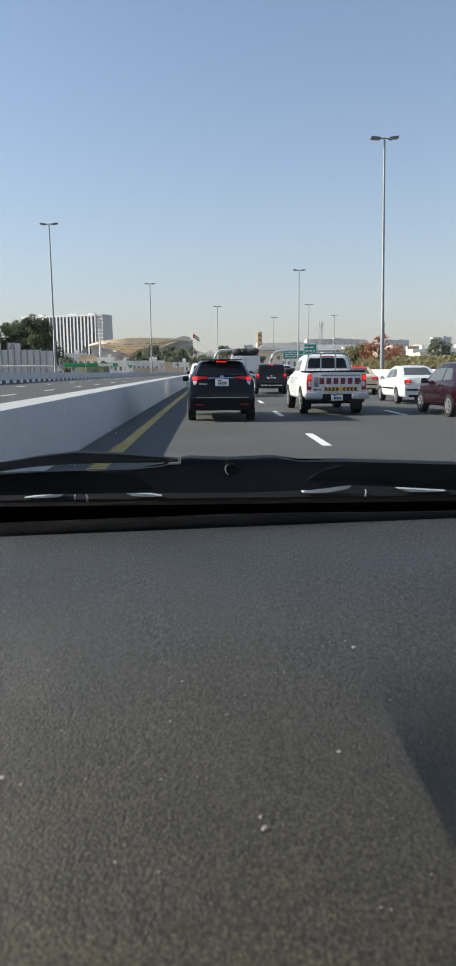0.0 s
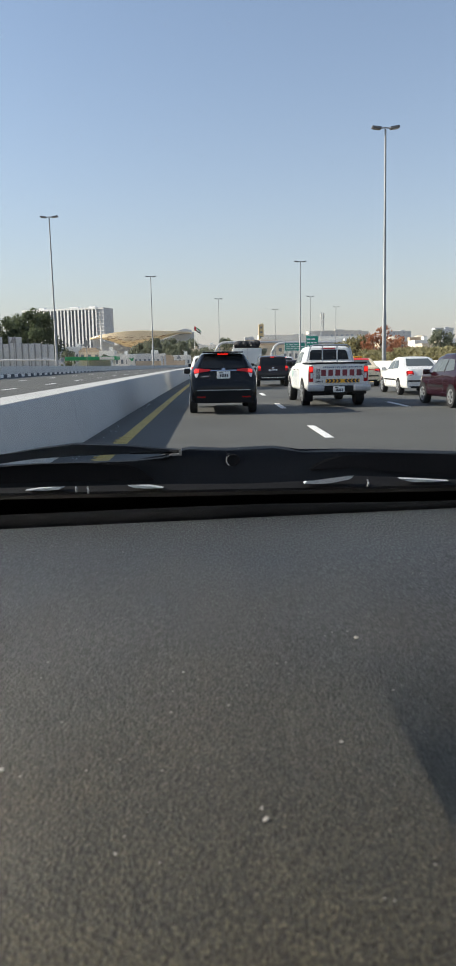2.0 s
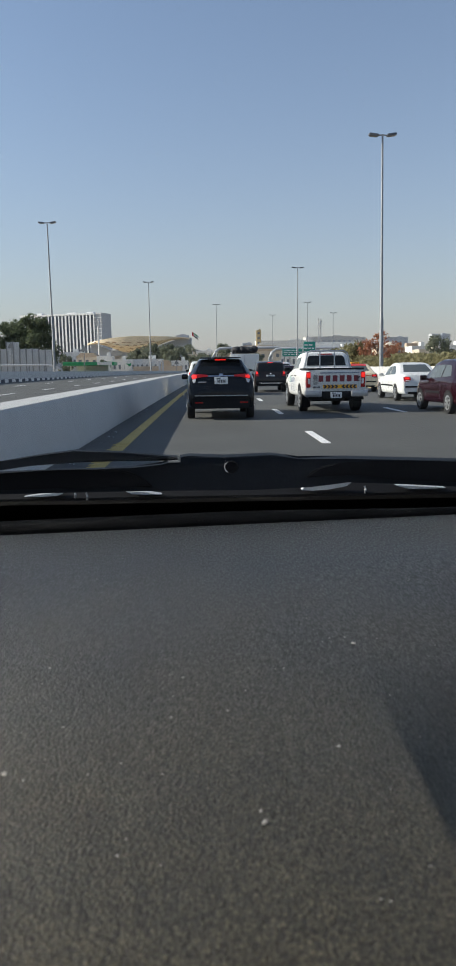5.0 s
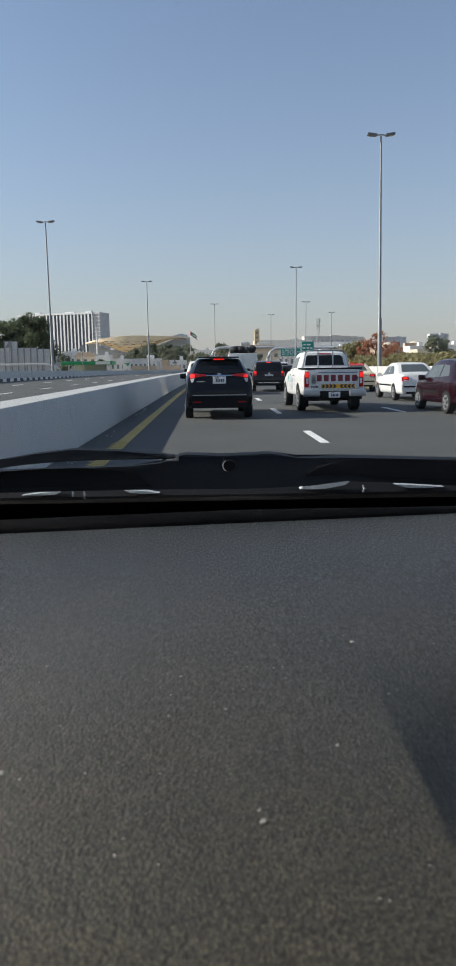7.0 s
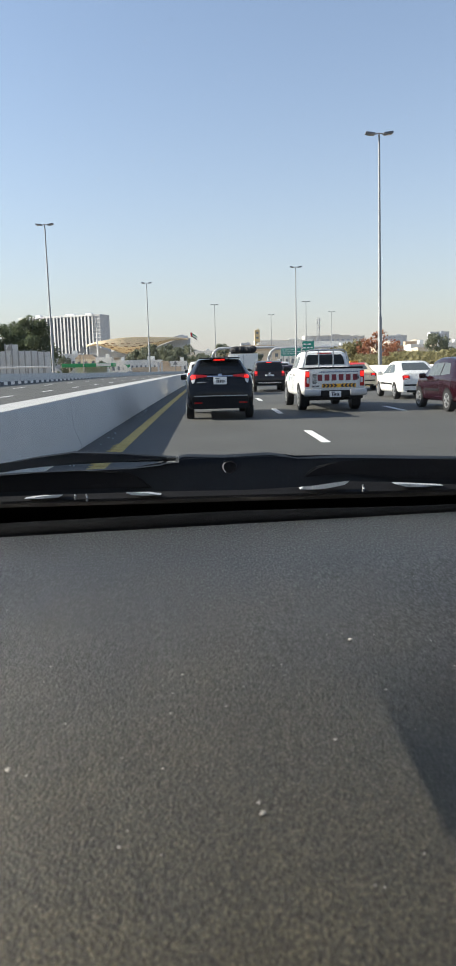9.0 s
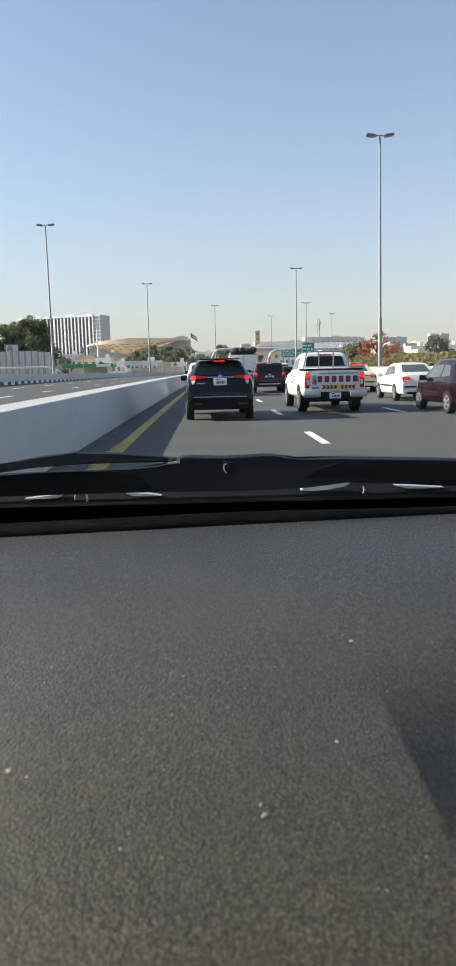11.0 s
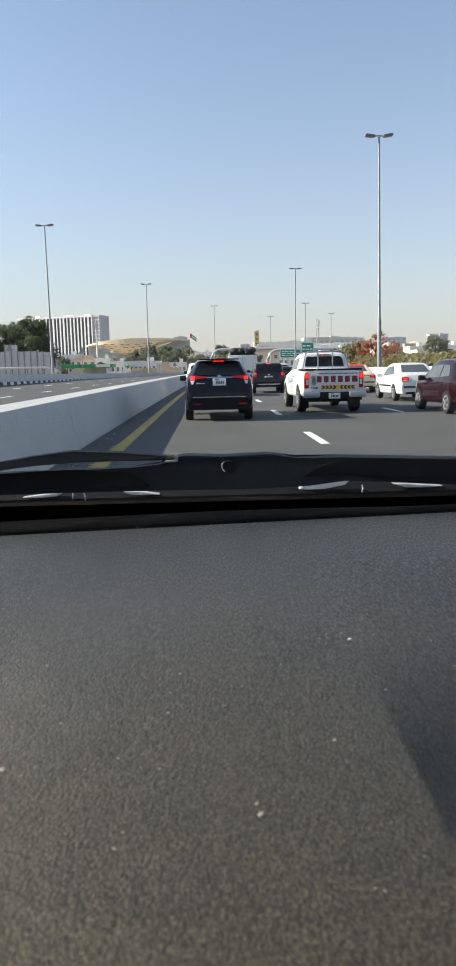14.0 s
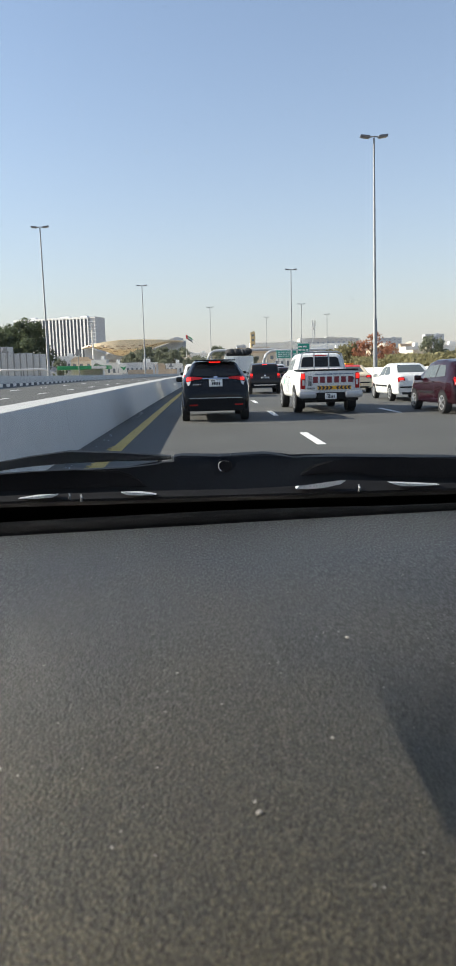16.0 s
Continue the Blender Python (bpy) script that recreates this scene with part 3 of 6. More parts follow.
# cowl, bonnet and wipers
bm = bmesh.new()
prism(bm, [(1.0, 1.05), (1.0, 1.16), (1.03, 1.18), (1.16, 1.168), (1.34, 1.14), (1.34, 1.05)], "x", CX - 0.85, CX + 0.85)
cowl = own_part("cowl_panel", bm, PLASTIC, "black plastic cowl panel below the windscreen")
bm = bmesh.new()
for x in np.arange(CX - 0.8, CX + 0.8, 0.035):
    box(bm, (x, 1.09, 1.176), (0.012, 0.10, 0.006), rx=-6)
own_part("cowl_grille", bm, RUBBER, "ribbed air grille", cowl)
# raised grey patches stand for the bonnet seen through gaps in the cowl
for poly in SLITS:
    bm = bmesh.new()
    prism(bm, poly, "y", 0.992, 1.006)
    own_part("bonnet_patch", bm, BONNET, "light grey patch on the cowl standing for bonnet seen through gaps", cowl)
for x, z in CLIPS:
    bm = bmesh.new()
    tube(bm, [(x - 0.001, 0.988, z - 0.005), (x, 0.986, z), (x - 0.0015, 0.988, z + 0.005)], 0.0016, 6)
    own_part("clip", bm, SILVERTRIM, "small worn metal clip", cowl)


def wiper(name, poly, y0, y1, label):
    bm = bmesh.new()
    prism(bm, poly, "y", y0, y1)
    bmesh.ops.bevel(bm, geom=[e for e in bm.edges], offset=0.0022, segments=2, affect="EDGES")
    return own_part(name, bm, RUBBER, label)


w1 = wiper("wiper", WIPER_A, 0.795, 0.812, "black windscreen wiper blade resting on the glass")
bm = bmesh.new()
prism(bm, HOOK, "y", 0.790, 0.796)
own_part("hook", bm, STEEL, "worn metal hook at the blade's end", w1)
w2 = wiper("wiper", WIPER_B, 0.815, 0.845, "black wiper arm and linkage cover at the glass's foot")
for outline in (ARM_LEFT, ARM_RIGHT):
    bm = bmesh.new()
    prism(bm, outline, "y", 0.8095, 0.8145)
    bmesh.ops.bevel(bm, geom=list(bm.edges), offset=0.0018, segments=2, affect="EDGES")
    own_part("arm", bm, ARM_BLACK, "matt black curved wiper arm", w2)
bm = bmesh.new()
lathe(bm, [(0.0075, -0.004), (0.0085, 0.0), (0.0075, 0.003), (0.0055, 0.003), (0.005, 0.0015)], (CAP[0], 0.8145, CAP[1]), "y", 20)
own_part("pivot_cap", bm, ARM_BLACK, "round black cap over the wiper's nut", w2)
# highlight on the cap's left edge, modelled as a bright crescent
bm = bmesh.new()
tube(bm, [(CAP[0] + 0.0078 * math.cos(a), 0.8095, CAP[1] + 0.0078 * math.sin(a)) for a in np.linspace(2.2, 4.1, 10)], 0.0006, 6)
own_part("cap_glint", bm, SILVERTRIM, "bright crescent standing for a highlight on the cap", w2)

# cabin shell
bm = bmesh.new()
prism(bm, [(0.2, 1.585), (-0.2, 1.63), (-1.4, 1.64), (-2.2, 1.58), (-2.2, 1.62), (-1.4, 1.68), (-0.2, 1.67), (0.17, 1.625)], "x", CX - 0.73, CX + 0.73)
own_part("roof", bm, HEADLINER, "beige lined roof")
bm = bmesh.new()
prism(bm, [(0.17, 1.628), (-0.2, 1.673), (-1.4, 1.683), (-2.2, 1.623), (-2.23, 1.64), (-1.4, 1.71), (-0.2, 1.70), (0.14, 1.66)], "x", CX - 0.75, CX + 0.75)
bmesh.ops.bevel(bm, geom=list(bm.edges), offset=0.012, segments=2, affect="EDGES")
own_part("roof_skin", bm, BONNET, "light grey painted roof")
bm = bmesh.new()
prism(bm, [(-2.18, 1.0), (-2.22, 1.0), (-2.18, 1.60), (-2.14, 1.60)], "x", CX - 0.70, CX + 0.70)
own_part("rear_window", bm, CAR_GLASS, "dark rear window")
for sx in (-1, 1):
    bm = bmesh.new()
    tube(bm, [(CX + sx * 0.86, 1.02, 1.10), (CX + sx * 0.80, 0.6, 1.36), (CX + sx * 0.71, 0.18, 1.61)], 0.032, 8)
    own_part("front_pillar", bm, PLASTIC, "black front pillar")
    bm = bmesh.new()
    tube(bm, [(CX + sx * 0.82, -0.55, 1.0), (CX + sx * 0.70, -0.65, 1.62)], 0.045, 8)
    own_part("middle_pillar", bm, HEADLINER, "beige middle pillar")
    bm = bmesh.new()
    tube(bm, [(CX + sx * 0.76, -2.12, 1.0), (CX + sx * 0.68, -1.95, 1.6)], 0.06, 8)
    own_part("rear_pillar", bm, HEADLINER, "beige rear pillar")


# ---- vehicles ----
from mathutils.bvhtree import BVHTree


def smooth_profile(pts, ys, win=0.06):
    px, pz = [p[0] for p in pts], [p[1] for p in pts]
    out = np.zeros(len(ys))
    for d in np.linspace(-win, win, 7):
        out += np.interp(np.asarray(ys) + d, px, pz)
    return out / 7


def half_ring(w, zb, zbelt, zt, wt):
    pts = [(0, zb), (0.80 * w, zb), (0.93 * w, zb + 0.03), (0.985 * w, zb + 0.12), (w, (zb + zbelt) * 0.52), (0.99 * w, zbelt - 0.10), (0.955 * w, zbelt)]
    top = zt - 0.085
    lo = min(zbelt + 0.01, top)
    for f in (0.33, 0.66, 1.0):
        pts.append((0.955 * w + (wt - 0.955 * w) * f, lo + (max(top, lo) - lo) * f))
    pts += [(wt - 0.055, zt - 0.028), (wt * 0.72, zt + 0.0), (0, zt + 0.014)]
    return pts


def catmull(pts, n):
    p = [Vector(q) for q in pts]
    p = [p[0] * 2 - p[1]] + p + [p[-1] * 2 - p[-2]]
    out = []
    for i in range(1, len(p) - 2):
        for k in range(n):
            t = k / n
            a, b, c, d = p[i - 1], p[i], p[i + 1], p[i + 2]
            q = 0.5 * ((2 * b) + (c - a) * t + (2 * a - 5 * b + 4 * c - d) * t * t + (3 * b - a - 3 * c + d) * t ** 3)
            out.append(q)
    out.append(p[-2])
    return out


def shell(L, W, top, belt, plan, bottom=((0, 0.30), (9, 0.30)), tumble=0.14):
    """Body surface lofted from rear (y 0) to front (y L)."""
    ys = np.concatenate([np.linspace(0, 0.7, 26), np.linspace(0.75, L - 0.6, 34), np.linspace(L - 0.55, L, 12)])
    zt = smooth_profile(top, ys)
    zbelt, wf, zb = (np.interp(ys, [p[0] for p in q], [p[1] for p in q]) for q in (belt, plan, bottom))
    bm = bmesh.new()
    rings = []
    for y, t, bl, f, b in zip(ys, zt, zbelt, wf, zb):
        w = W / 2 * f
        bl = min(bl, t - 0.05)
        gh = min(1.0, max(0.0, (t - bl - 0.05) / 0.35))
        half = catmull([(*q, 0) for q in half_ring(w, b, bl, t, w * 0.93 - tumble * gh)], 3)
        right = [bm.verts.new((q.x, y, q.y)) for q in half]
        left = [bm.verts.new((-q.x, y, q.y)) for q in half[1:-1]][::-1]
        rings.append(right + left)
    n = len(rings[0])
    for a, b in zip(rings, rings[1:]):
        for k in range(n):
            bm.faces.new((a[k], a[(k + 1) % n], b[(k + 1) % n], b[k]))
    bm.faces.new(rings[0])
    bm.faces.new(rings[-1][::-1])
    bmesh.ops.recalc_face_normals(bm, faces=bm.faces)
    return bm


class Skin:
    """Lays outlines drawn in a flat view onto a body's surface."""

    def __init__(self, bm):
        self.tree = BVHTree.FromBMesh(bm)

    def patch(self, poly, view, proud=0.006, deep=0.03, step=0.07):
        bm = bmesh.new()
        f = bm.faces.new([bm.verts.new((u, v, 0)) for u, v in poly])
        us, vs = [p[0] for p in poly], [p[1] for p in poly]
        for lo, hi, n in ((min(us), max(us), (1, 0, 0)), (min(vs), max(vs), (0, 1, 0))):
            for q in np.arange(lo + step, hi - 0.01, step):
                bmesh.ops.bisect_plane(bm, geom=list(bm.verts) + list(bm.edges) + list(bm.faces), plane_co=Vector(n) * q, plane_no=n)
        way = {"rear": Vector((0, 1, 0)), "front": Vector((0, -1, 0)), "left": Vector((1, 0, 0)), "right": Vector((-1, 0, 0)), "top": Vector((0, 0, -1))}[view]
        for v in bm.verts:
            u, w = v.co.x, v.co.y
            o = {"rear": (u, -7, w), "front": (u, 9, w), "left": (-3, u, w), "right": (3, u, w), "top": (u, w, 4)}[view]
            hit = self.tree.ray_cast(Vector(o), way)[0]
            if hit is None:
                hit = self.tree.find_nearest(Vector(o) + way * 2)[0]
            v.co = hit - way * proud
        r = bmesh.ops.extrude_face_region(bm, geom=list(bm.faces))
        bmesh.ops.translate(bm, verts=[v for v in r["geom"] if isinstance(v, bmesh.types.BMVert)], vec=way * deep)
        return bm


def mirror(poly):
    return [(-u, v) for u, v in poly][::-1]


def wheel_bm(r, w):
    return lathe(bmesh.new(), [(r * 0.62, -w / 2), (r * 0.95, -w / 2), (r, -w / 2 + 0.03), (r, w / 2 - 0.03), (r * 0.95, w / 2), (r * 0.62, w / 2)], axis="x", seg=28)


def rim_bm(r, w, spokes=6):
    bm = lathe(bmesh.new(), [(0.02, -0.02), (r * 0.5, -0.01), (r * 0.55, 0.01), (r * 0.66, 0.012), (r * 0.66, -0.02)], (w / 2 - 0.01, 0, 0), "x", 24)
    for k in range(spokes):
        a = 360 / spokes * k
        c = pose(0, 0, 0, a) @ Vector((w / 2 + 0.008, 0, r * 0.33))
        box(bm, c, (0.02, r * 0.13, r * 0.5), 0.004, rx=a)
    lathe(bm, [(r * 0.12, 0), (r * 0.12, 0.025), (r * 0.06, 0.03)], (w / 2, 0, 0), "x", 12)
    return bm


WHEELS = {}


def wheels(car, W, ys, r=0.33, w=0.21, rim=RIM):
    key = (r, w, rim.name)
    if key not in WHEELS:
        WHEELS[key] = (finish("tyre", wheel_bm(r, w), TYRE), finish("rim", rim_bm(r, w), rim))
    for y in ys:
        for s in (-1, 1):
            t = new("wheel", WHEELS[key][0])
            t.parent = car
            t.matrix_basis = pose(s * (W / 2 - w / 2 + 0.005), y, r, 0, 0, 0 if s > 0 else 180)
            q = new("rim", WHEELS[key][1])
            q.parent = t


def arch_poly(y, r):
    return [(y + r * math.cos(a), max(0.30, r * 0.86 + r * math.sin(a))) for a in np.linspace(0, math.pi, 13)]


def plate(car, x, z, y, w=0.44, h=0.11, material=PLATE, face=-1):
    p = part("number_plate", boxes(((x, y, z), (w, 0.012, h)), bevel=0.003), material, car, "rectangular number plate with dark bars")
    bm = bmesh.new()
    for k in range(5):
        box(bm, (x - w * 0.24 + k * w * 0.13, y + face * 0.008, z - h * 0.08), (w * 0.085, 0.006, h * 0.42))
    box(bm, (x - w * 0.2, y + face * 0.008, z + h * 0.31), (w * 0.3, 0.006, h * 0.14))
    tagged(part("plate_bars", bm, INK, p, smooth=False), kind="stuff")


def mirrors(car, W, y, z, material):
    for s in (-1, 1):
        bm = bmesh.new()
        box(bm, (s * (W / 2 + 0.09), y, z), (0.20, 0.10, 0.15), 0.04)
        box(bm, (s * (W / 2 - 0.03), y + 0.02, z - 0.04), (0.12, 0.05, 0.05), 0.015)
        part("door_mirror", bm, material, car)


def doors_seams(skin, car, lines):
    for s, view in ((-1, "left"), (1, "right")):
        for y, z0, z1 in lines:
            part("door_seam", skin.patch([(y - 0.008, z0), (y + 0.008, z0), (y + 0.008, z1), (y - 0.008, z1)], view, 0.002, 0.01, 0.12), INK, car)


def side_set(skin, car, panes, arches, r_arch, handles, trim=None, cladding=None):
    for view in ("left", "right"):
        for poly in panes:
            part("side_window", skin.patch(poly, view), SIDE_GLASS, car, "greyish side window")
        for y in arches:
            part("wheel_arch", skin.patch(arch_poly(y, r_arch), view, 0.004, 0.03), PLASTIC if cladding is None else cladding, car)
        for y, z in handles:
            part("door_handle", skin.patch([(y, z), (y + 0.17, z), (y + 0.17, z + 0.03), (y, z + 0.03)], view, 0.03, 0.03), trim or PLASTIC, car)


def strip(skin, car, name, poly, view, material, label="", proud=0.008, deep=0.03, step=0.07, parent=None):
    return part(name, skin.patch(poly, view, proud, deep, step), material, parent or car, label)


def pair(skin, car, name, poly, view, material, label="", proud=0.008):
    return [strip(skin, car, name, p, view, material, label, proud) for p in (poly, mirror(poly))]


def rect(x0, x1, z0, z1):
    return [(x0, z0), (x1, z0), (x1, z1), (x0, z1)]


def front_set(skin, car, W, L, zl=0.68, grille=True, plate_mat=PLATE, glass=None):
    h = W / 2
    pair(skin, car, "headlamp", [(h * 0.52, zl - 0.02), (h * 0.86, zl + 0.04), (h * 0.88, zl + 0.16), (h * 0.55, zl + 0.10)], "front", CLEAR_LENS, "clear glass headlamp")
    if grille:
        strip(skin, car, "grille", rect(-h * 0.45, h * 0.45, zl - 0.06, zl + 0.10), "front", PLASTIC, "black slatted grille")
    strip(skin, car, "lower_grille", rect(-h * 0.6, h * 0.6, 0.34, 0.46), "front", PLASTIC)
    if glass:
        strip(skin, car, "windscreen", glass, "front", CAR_GLASS, "dark glass windscreen")
    plate(car, 0, zl - 0.14, L + 0.012, material=plate_mat, face=1)


def crossover():
    """Black compact crossover with lit brake lamps."""
    L, W = 4.30, 1.86
    car = thing("car", "black crossover with lit brake lamps and dark rear glass", "car")
    bm = shell(L, W, [(0, 0.64), (0.04, 0.86), (0.09, 1.08), (0.15, 1.18), (0.38, 1.46), (0.52, 1.57), (1.1, 1.62), (2.0, 1.615), (2.6, 1.55), (3.35, 1.08), (3.7, 1.0), (4.15, 0.84), (4.3, 0.6)],
               [(0, 0.95), (0.5, 1.14), (3.3, 0.98), (4.3, 0.7)], [(0, 0.90), (0.06, 0.955), (0.25, 0.99), (0.6, 1), (3.6, 1), (4.0, 0.93), (4.3, 0.72)], tumble=0.23)
    skin = Skin(bm)
    part("body", bm, BLACK_PAINT, car)
    strip(skin, car, "rear_window", [(-0.58, 1.20), (0.58, 1.20), (0.62, 1.26), (0.53, 1.45), (0.44, 1.51), (-0.44, 1.51), (-0.53, 1.45), (-0.62, 1.26)], "rear", CAR_GLASS, "dark tinted rear window")
    strip(skin, car, "rear_wiper", [(-0.01, 1.20), (0.02, 1.20), (0.04, 1.38), (0.02, 1.38)], "rear", PLASTIC, "", 0.02)
    strip(skin, car, "high_brake_lamp", rect(-0.15, 0.15, 1.545, 1.575), "rear", RED_LIT, "lit red high brake lamp", 0.02)
    strip(skin, car, "chrome_strip", rect(-0.38, 0.38, 1.128, 1.150), "rear", CHROME, "thin chrome strip", 0.018)
    part("spoiler", boxes(((0, 0.45, 1.605), (1.12, 0.34, 0.035)), bevel=0.014), BLACK_PAINT, car, "gloss black roof spoiler")
    strip(skin, car, "bumper", [(-0.76, 0.67), (0.76, 0.67), (0.79, 0.80), (0.62, 0.88), (0.30, 0.90), (-0.30, 0.90), (-0.62, 0.88), (-0.79, 0.80)], "rear", BLACK_PAINT, "gloss black rear bumper", 0.035, 0.06)
    for q in ([(0.36, 1.128), (0.56, 1.105), (0.66, 1.08), (0.79, 1.06), (0.81, 1.15), (0.76, 1.195), (0.60, 1.19), (0.36, 1.168)],):
        for p in (q, mirror(q)):
            e = 1 if p is q else -1
            lamp = strip(skin, car, "tail_lamp", p, "rear", RED_LIGHT, "swept red tail lamp with a clear foot", 0.022)
            lit = [(e * u, z) for u, z in ((0.66, 1.095), (0.78, 1.075), (0.80, 1.14), (0.75, 1.175), (0.67, 1.165))]
            strip(skin, car, "lit_lens", lit if e > 0 else lit[::-1], "rear", RED_LIT, "lit red brake lens", 0.03, parent=lamp)
            foot = [(e * u, z) for u, z in ((0.70, 0.99), (0.75, 0.955), (0.79, 1.05), (0.67, 1.075))]
            strip(skin, car, "lamp_lens", foot if e > 0 else foot[::-1], "rear", CLEAR_LENS, "clear lower lamp lens", 0.022, parent=lamp)
    bm = bmesh.new()
    for q in range(5):
        box(bm, (-0.60 + 0.045 * q, 0.035, 0.985), (0.03, 0.02, 0.032), 0.004)
    tagged(part("lettering_bars", bm, CHROME, car, "row of small chrome bars", smooth=False), kind="stuff")
    strip(skin, car, "lower_bumper", [(-0.76, 0.31), (0.76, 0.31), (0.78, 0.58), (0.70, 0.64), (-0.70, 0.64), (-0.78, 0.58)], "rear", PLASTIC, "matt black lower bumper", 0.012)
    # grey strip standing for the sky reflected along the bumper's edge
    strip(skin, car, "bumper_reflection", rect(-0.72, 0.72, 0.625, 0.645), "rear", SILVERTRIM, "", 0.014)
    pair(skin, car, "reflector", rect(0.50, 0.72, 0.44, 0.475), "rear", RED_LIGHT, "dark red reflector", 0.018)
    strip(skin, car, "badge", rect(-0.05, 0.05, 1.125, 1.20), "rear", CHROME, "plain chrome badge", 0.025)
    plate(car, 0, 1.02, 0.05, 0.36, 0.18)
    part("exhaust", tube(bmesh.new(), [(0.45, -0.01, 0.34), (0.45, 0.3, 0.34)], 0.035, 12), CHROME, car)
    side_set(skin, car, [[(0.75, 1.13), (1.55, 1.10), (1.55, 1.47), (1.1, 1.46)], [(1.62, 1.10), (2.75, 1.05), (2.75, 1.16), (2.2, 1.46), (1.62, 1.47)]], (0.82, 3.42), 0.40, ((1.2, 0.98), (2.1, 0.96)))
    mirrors(car, W, 2.7, 1.10, BLACK_PAINT)
    front_set(skin, car, W, L, 0.66, glass=[(-0.55, 1.12), (0.55, 1.12), (0.45, 1.50), (-0.45, 1.50)])
    wheels(car, W, (0.82, 3.42), 0.335)
    part("roof_aerial", boxes(((0, 0.75, 1.62), (0.03, 0.12, 0.06)), bevel=0.01), PLASTIC, car)
    return car


def pickup():
    """White double-cab pickup with sheets and stripes on its tailgate."""
    L, W = 5.25, 1.85
    car = thing("pickup_truck", "white double-cab pickup truck with lettered tailgate and striped warning band", "truck")
    bm = shell(L, W, [(0, 1.25), (1.55, 1.26), (1.60, 1.32), (1.66, 1.52), (1.78, 1.75), (2.0, 1.81), (2.8, 1.80), (3.2, 1.74), (3.95, 1.16), (4.3, 1.10), (5.05, 0.98), (5.25, 0.7)],
               [(0, 1.18), (1.5, 1.19), (3.9, 1.14), (5.25, 0.75)], [(0, 0.965), (0.2, 0.99), (0.6, 1), (4.6, 1), (5.0, 0.93), (5.25, 0.76)], bottom=((0, 0.52), (1.5, 0.44), (5.25, 0.42)), tumble=0.17)
    skin = Skin(bm)
    part("body", bm, WHITE_PAINT, car)
    bed = boxes(((0, 0.80, 1.26), (1.50, 1.42, 0.03)))
    part("load_bed", bed, PLASTIC, car, "dark load bed liner")
    part("bed_rail", boxes(((0, 0.02, 1.28), (1.66, 0.08, 0.05)), ((-0.82, 0.8, 1.28), (0.06, 1.45, 0.05)), ((0.82, 0.8, 1.28), (0.06, 1.45, 0.05)), bevel=0.015), PLASTIC, car, "black bed rail caps")
    gate = part("tailgate", boxes(((0, -0.004, 0.965), (1.46, 0.03, 0.56)), bevel=0.01), WHITE_PAINT, car, "white tailgate covered with sheets and stripes")
    band = boxes(((0.12, -0.022, 0.765), (1.0, 0.008, 0.11)))
    part("warning_band", band, ORANGE, gate, "yellow and black arrow warning band", smooth=False)
    for k in range(4):
        for s in (-1, 1):
            x = 0.12 + s * (0.10 + 0.11 * k)
            bm = prism(bmesh.new(), [(x, 0.712), (x + s * 0.066, 0.712), (x + s * 0.016, 0.765), (x + s * 0.066, 0.818), (x, 0.818), (x - s * 0.05, 0.765)], "y", -0.031, -0.027)
            part("warning_arrow", bm, INK, gate, smooth=False)
    for x in np.linspace(-0.44, 0.60, 6):
        part("brand_block", boxes(((x, -0.022, 1.0), (0.14, 0.008, 0.18)), bevel=0.003), DARK_RED, gate, "plain dark red block", smooth=False)
    bm = bmesh.new()
    for k in range(20):
        box(bm, (-0.44 + k * 0.058, -0.022, 1.160), (0.044, 0.008, 0.034 if k % 3 else 0.026))
    tagged(part("lettering_bars", bm, BLUE_INK, gate, "row of small grey-blue bars", smooth=False), kind="stuff")
    bm = bmesh.new()
    for k in range(9):
        box(bm, (-0.60, -0.022, 0.84 + k * 0.032), (0.14 if k % 2 else 0.11, 0.008, 0.018))
    for k in range(4):
        box(bm, (0.66, -0.022, 0.94 + k * 0.035), (0.10, 0.008, 0.02))
    for k in range(6):
        box(bm, (-0.66 + k * 0.036, -0.022, 0.75), (0.024, 0.008, 0.05))
    tagged(part("lettering_bars", bm, INK, gate, "columns of small dark bars", smooth=False), kind="stuff")
    for s in (-1, 1):
        lamp = part("tail_lamp", boxes(((s * 0.805, 0.0, 0.97), (0.125, 0.05, 0.46)), bevel=0.02), RED_LIGHT, car, "upright red tail lamp")
        part("lit_lens", boxes(((s * 0.805, -0.022, 1.10), (0.11, 0.02, 0.14)), bevel=0.006), RED_LIT, lamp, "lit red brake lens")
        part("clear_lens", boxes(((s * 0.79, -0.022, 0.92), (0.07, 0.02, 0.15)), bevel=0.006), CLEAR_LENS, lamp, "clear reversing lens")
        part("step_bumper", boxes(((s * 0.68, -0.09, 0.57), (0.50, 0.18, 0.20)), bevel=0.05), SILVERTRIM, car, "grey metal step bumper end")
        part("bumper_foot", boxes(((s * 0.62, -0.03, 0.43), (0.40, 0.10, 0.10)), bevel=0.02), PLASTIC, car, "black lower bumper end")
    part("bumper_middle", boxes(((0, -0.05, 0.53), (0.88, 0.10, 0.20)), bevel=0.03), PLASTIC, car, "black bumper middle")
    plate(car, 0, 0.52, -0.108, 0.34, 0.17)
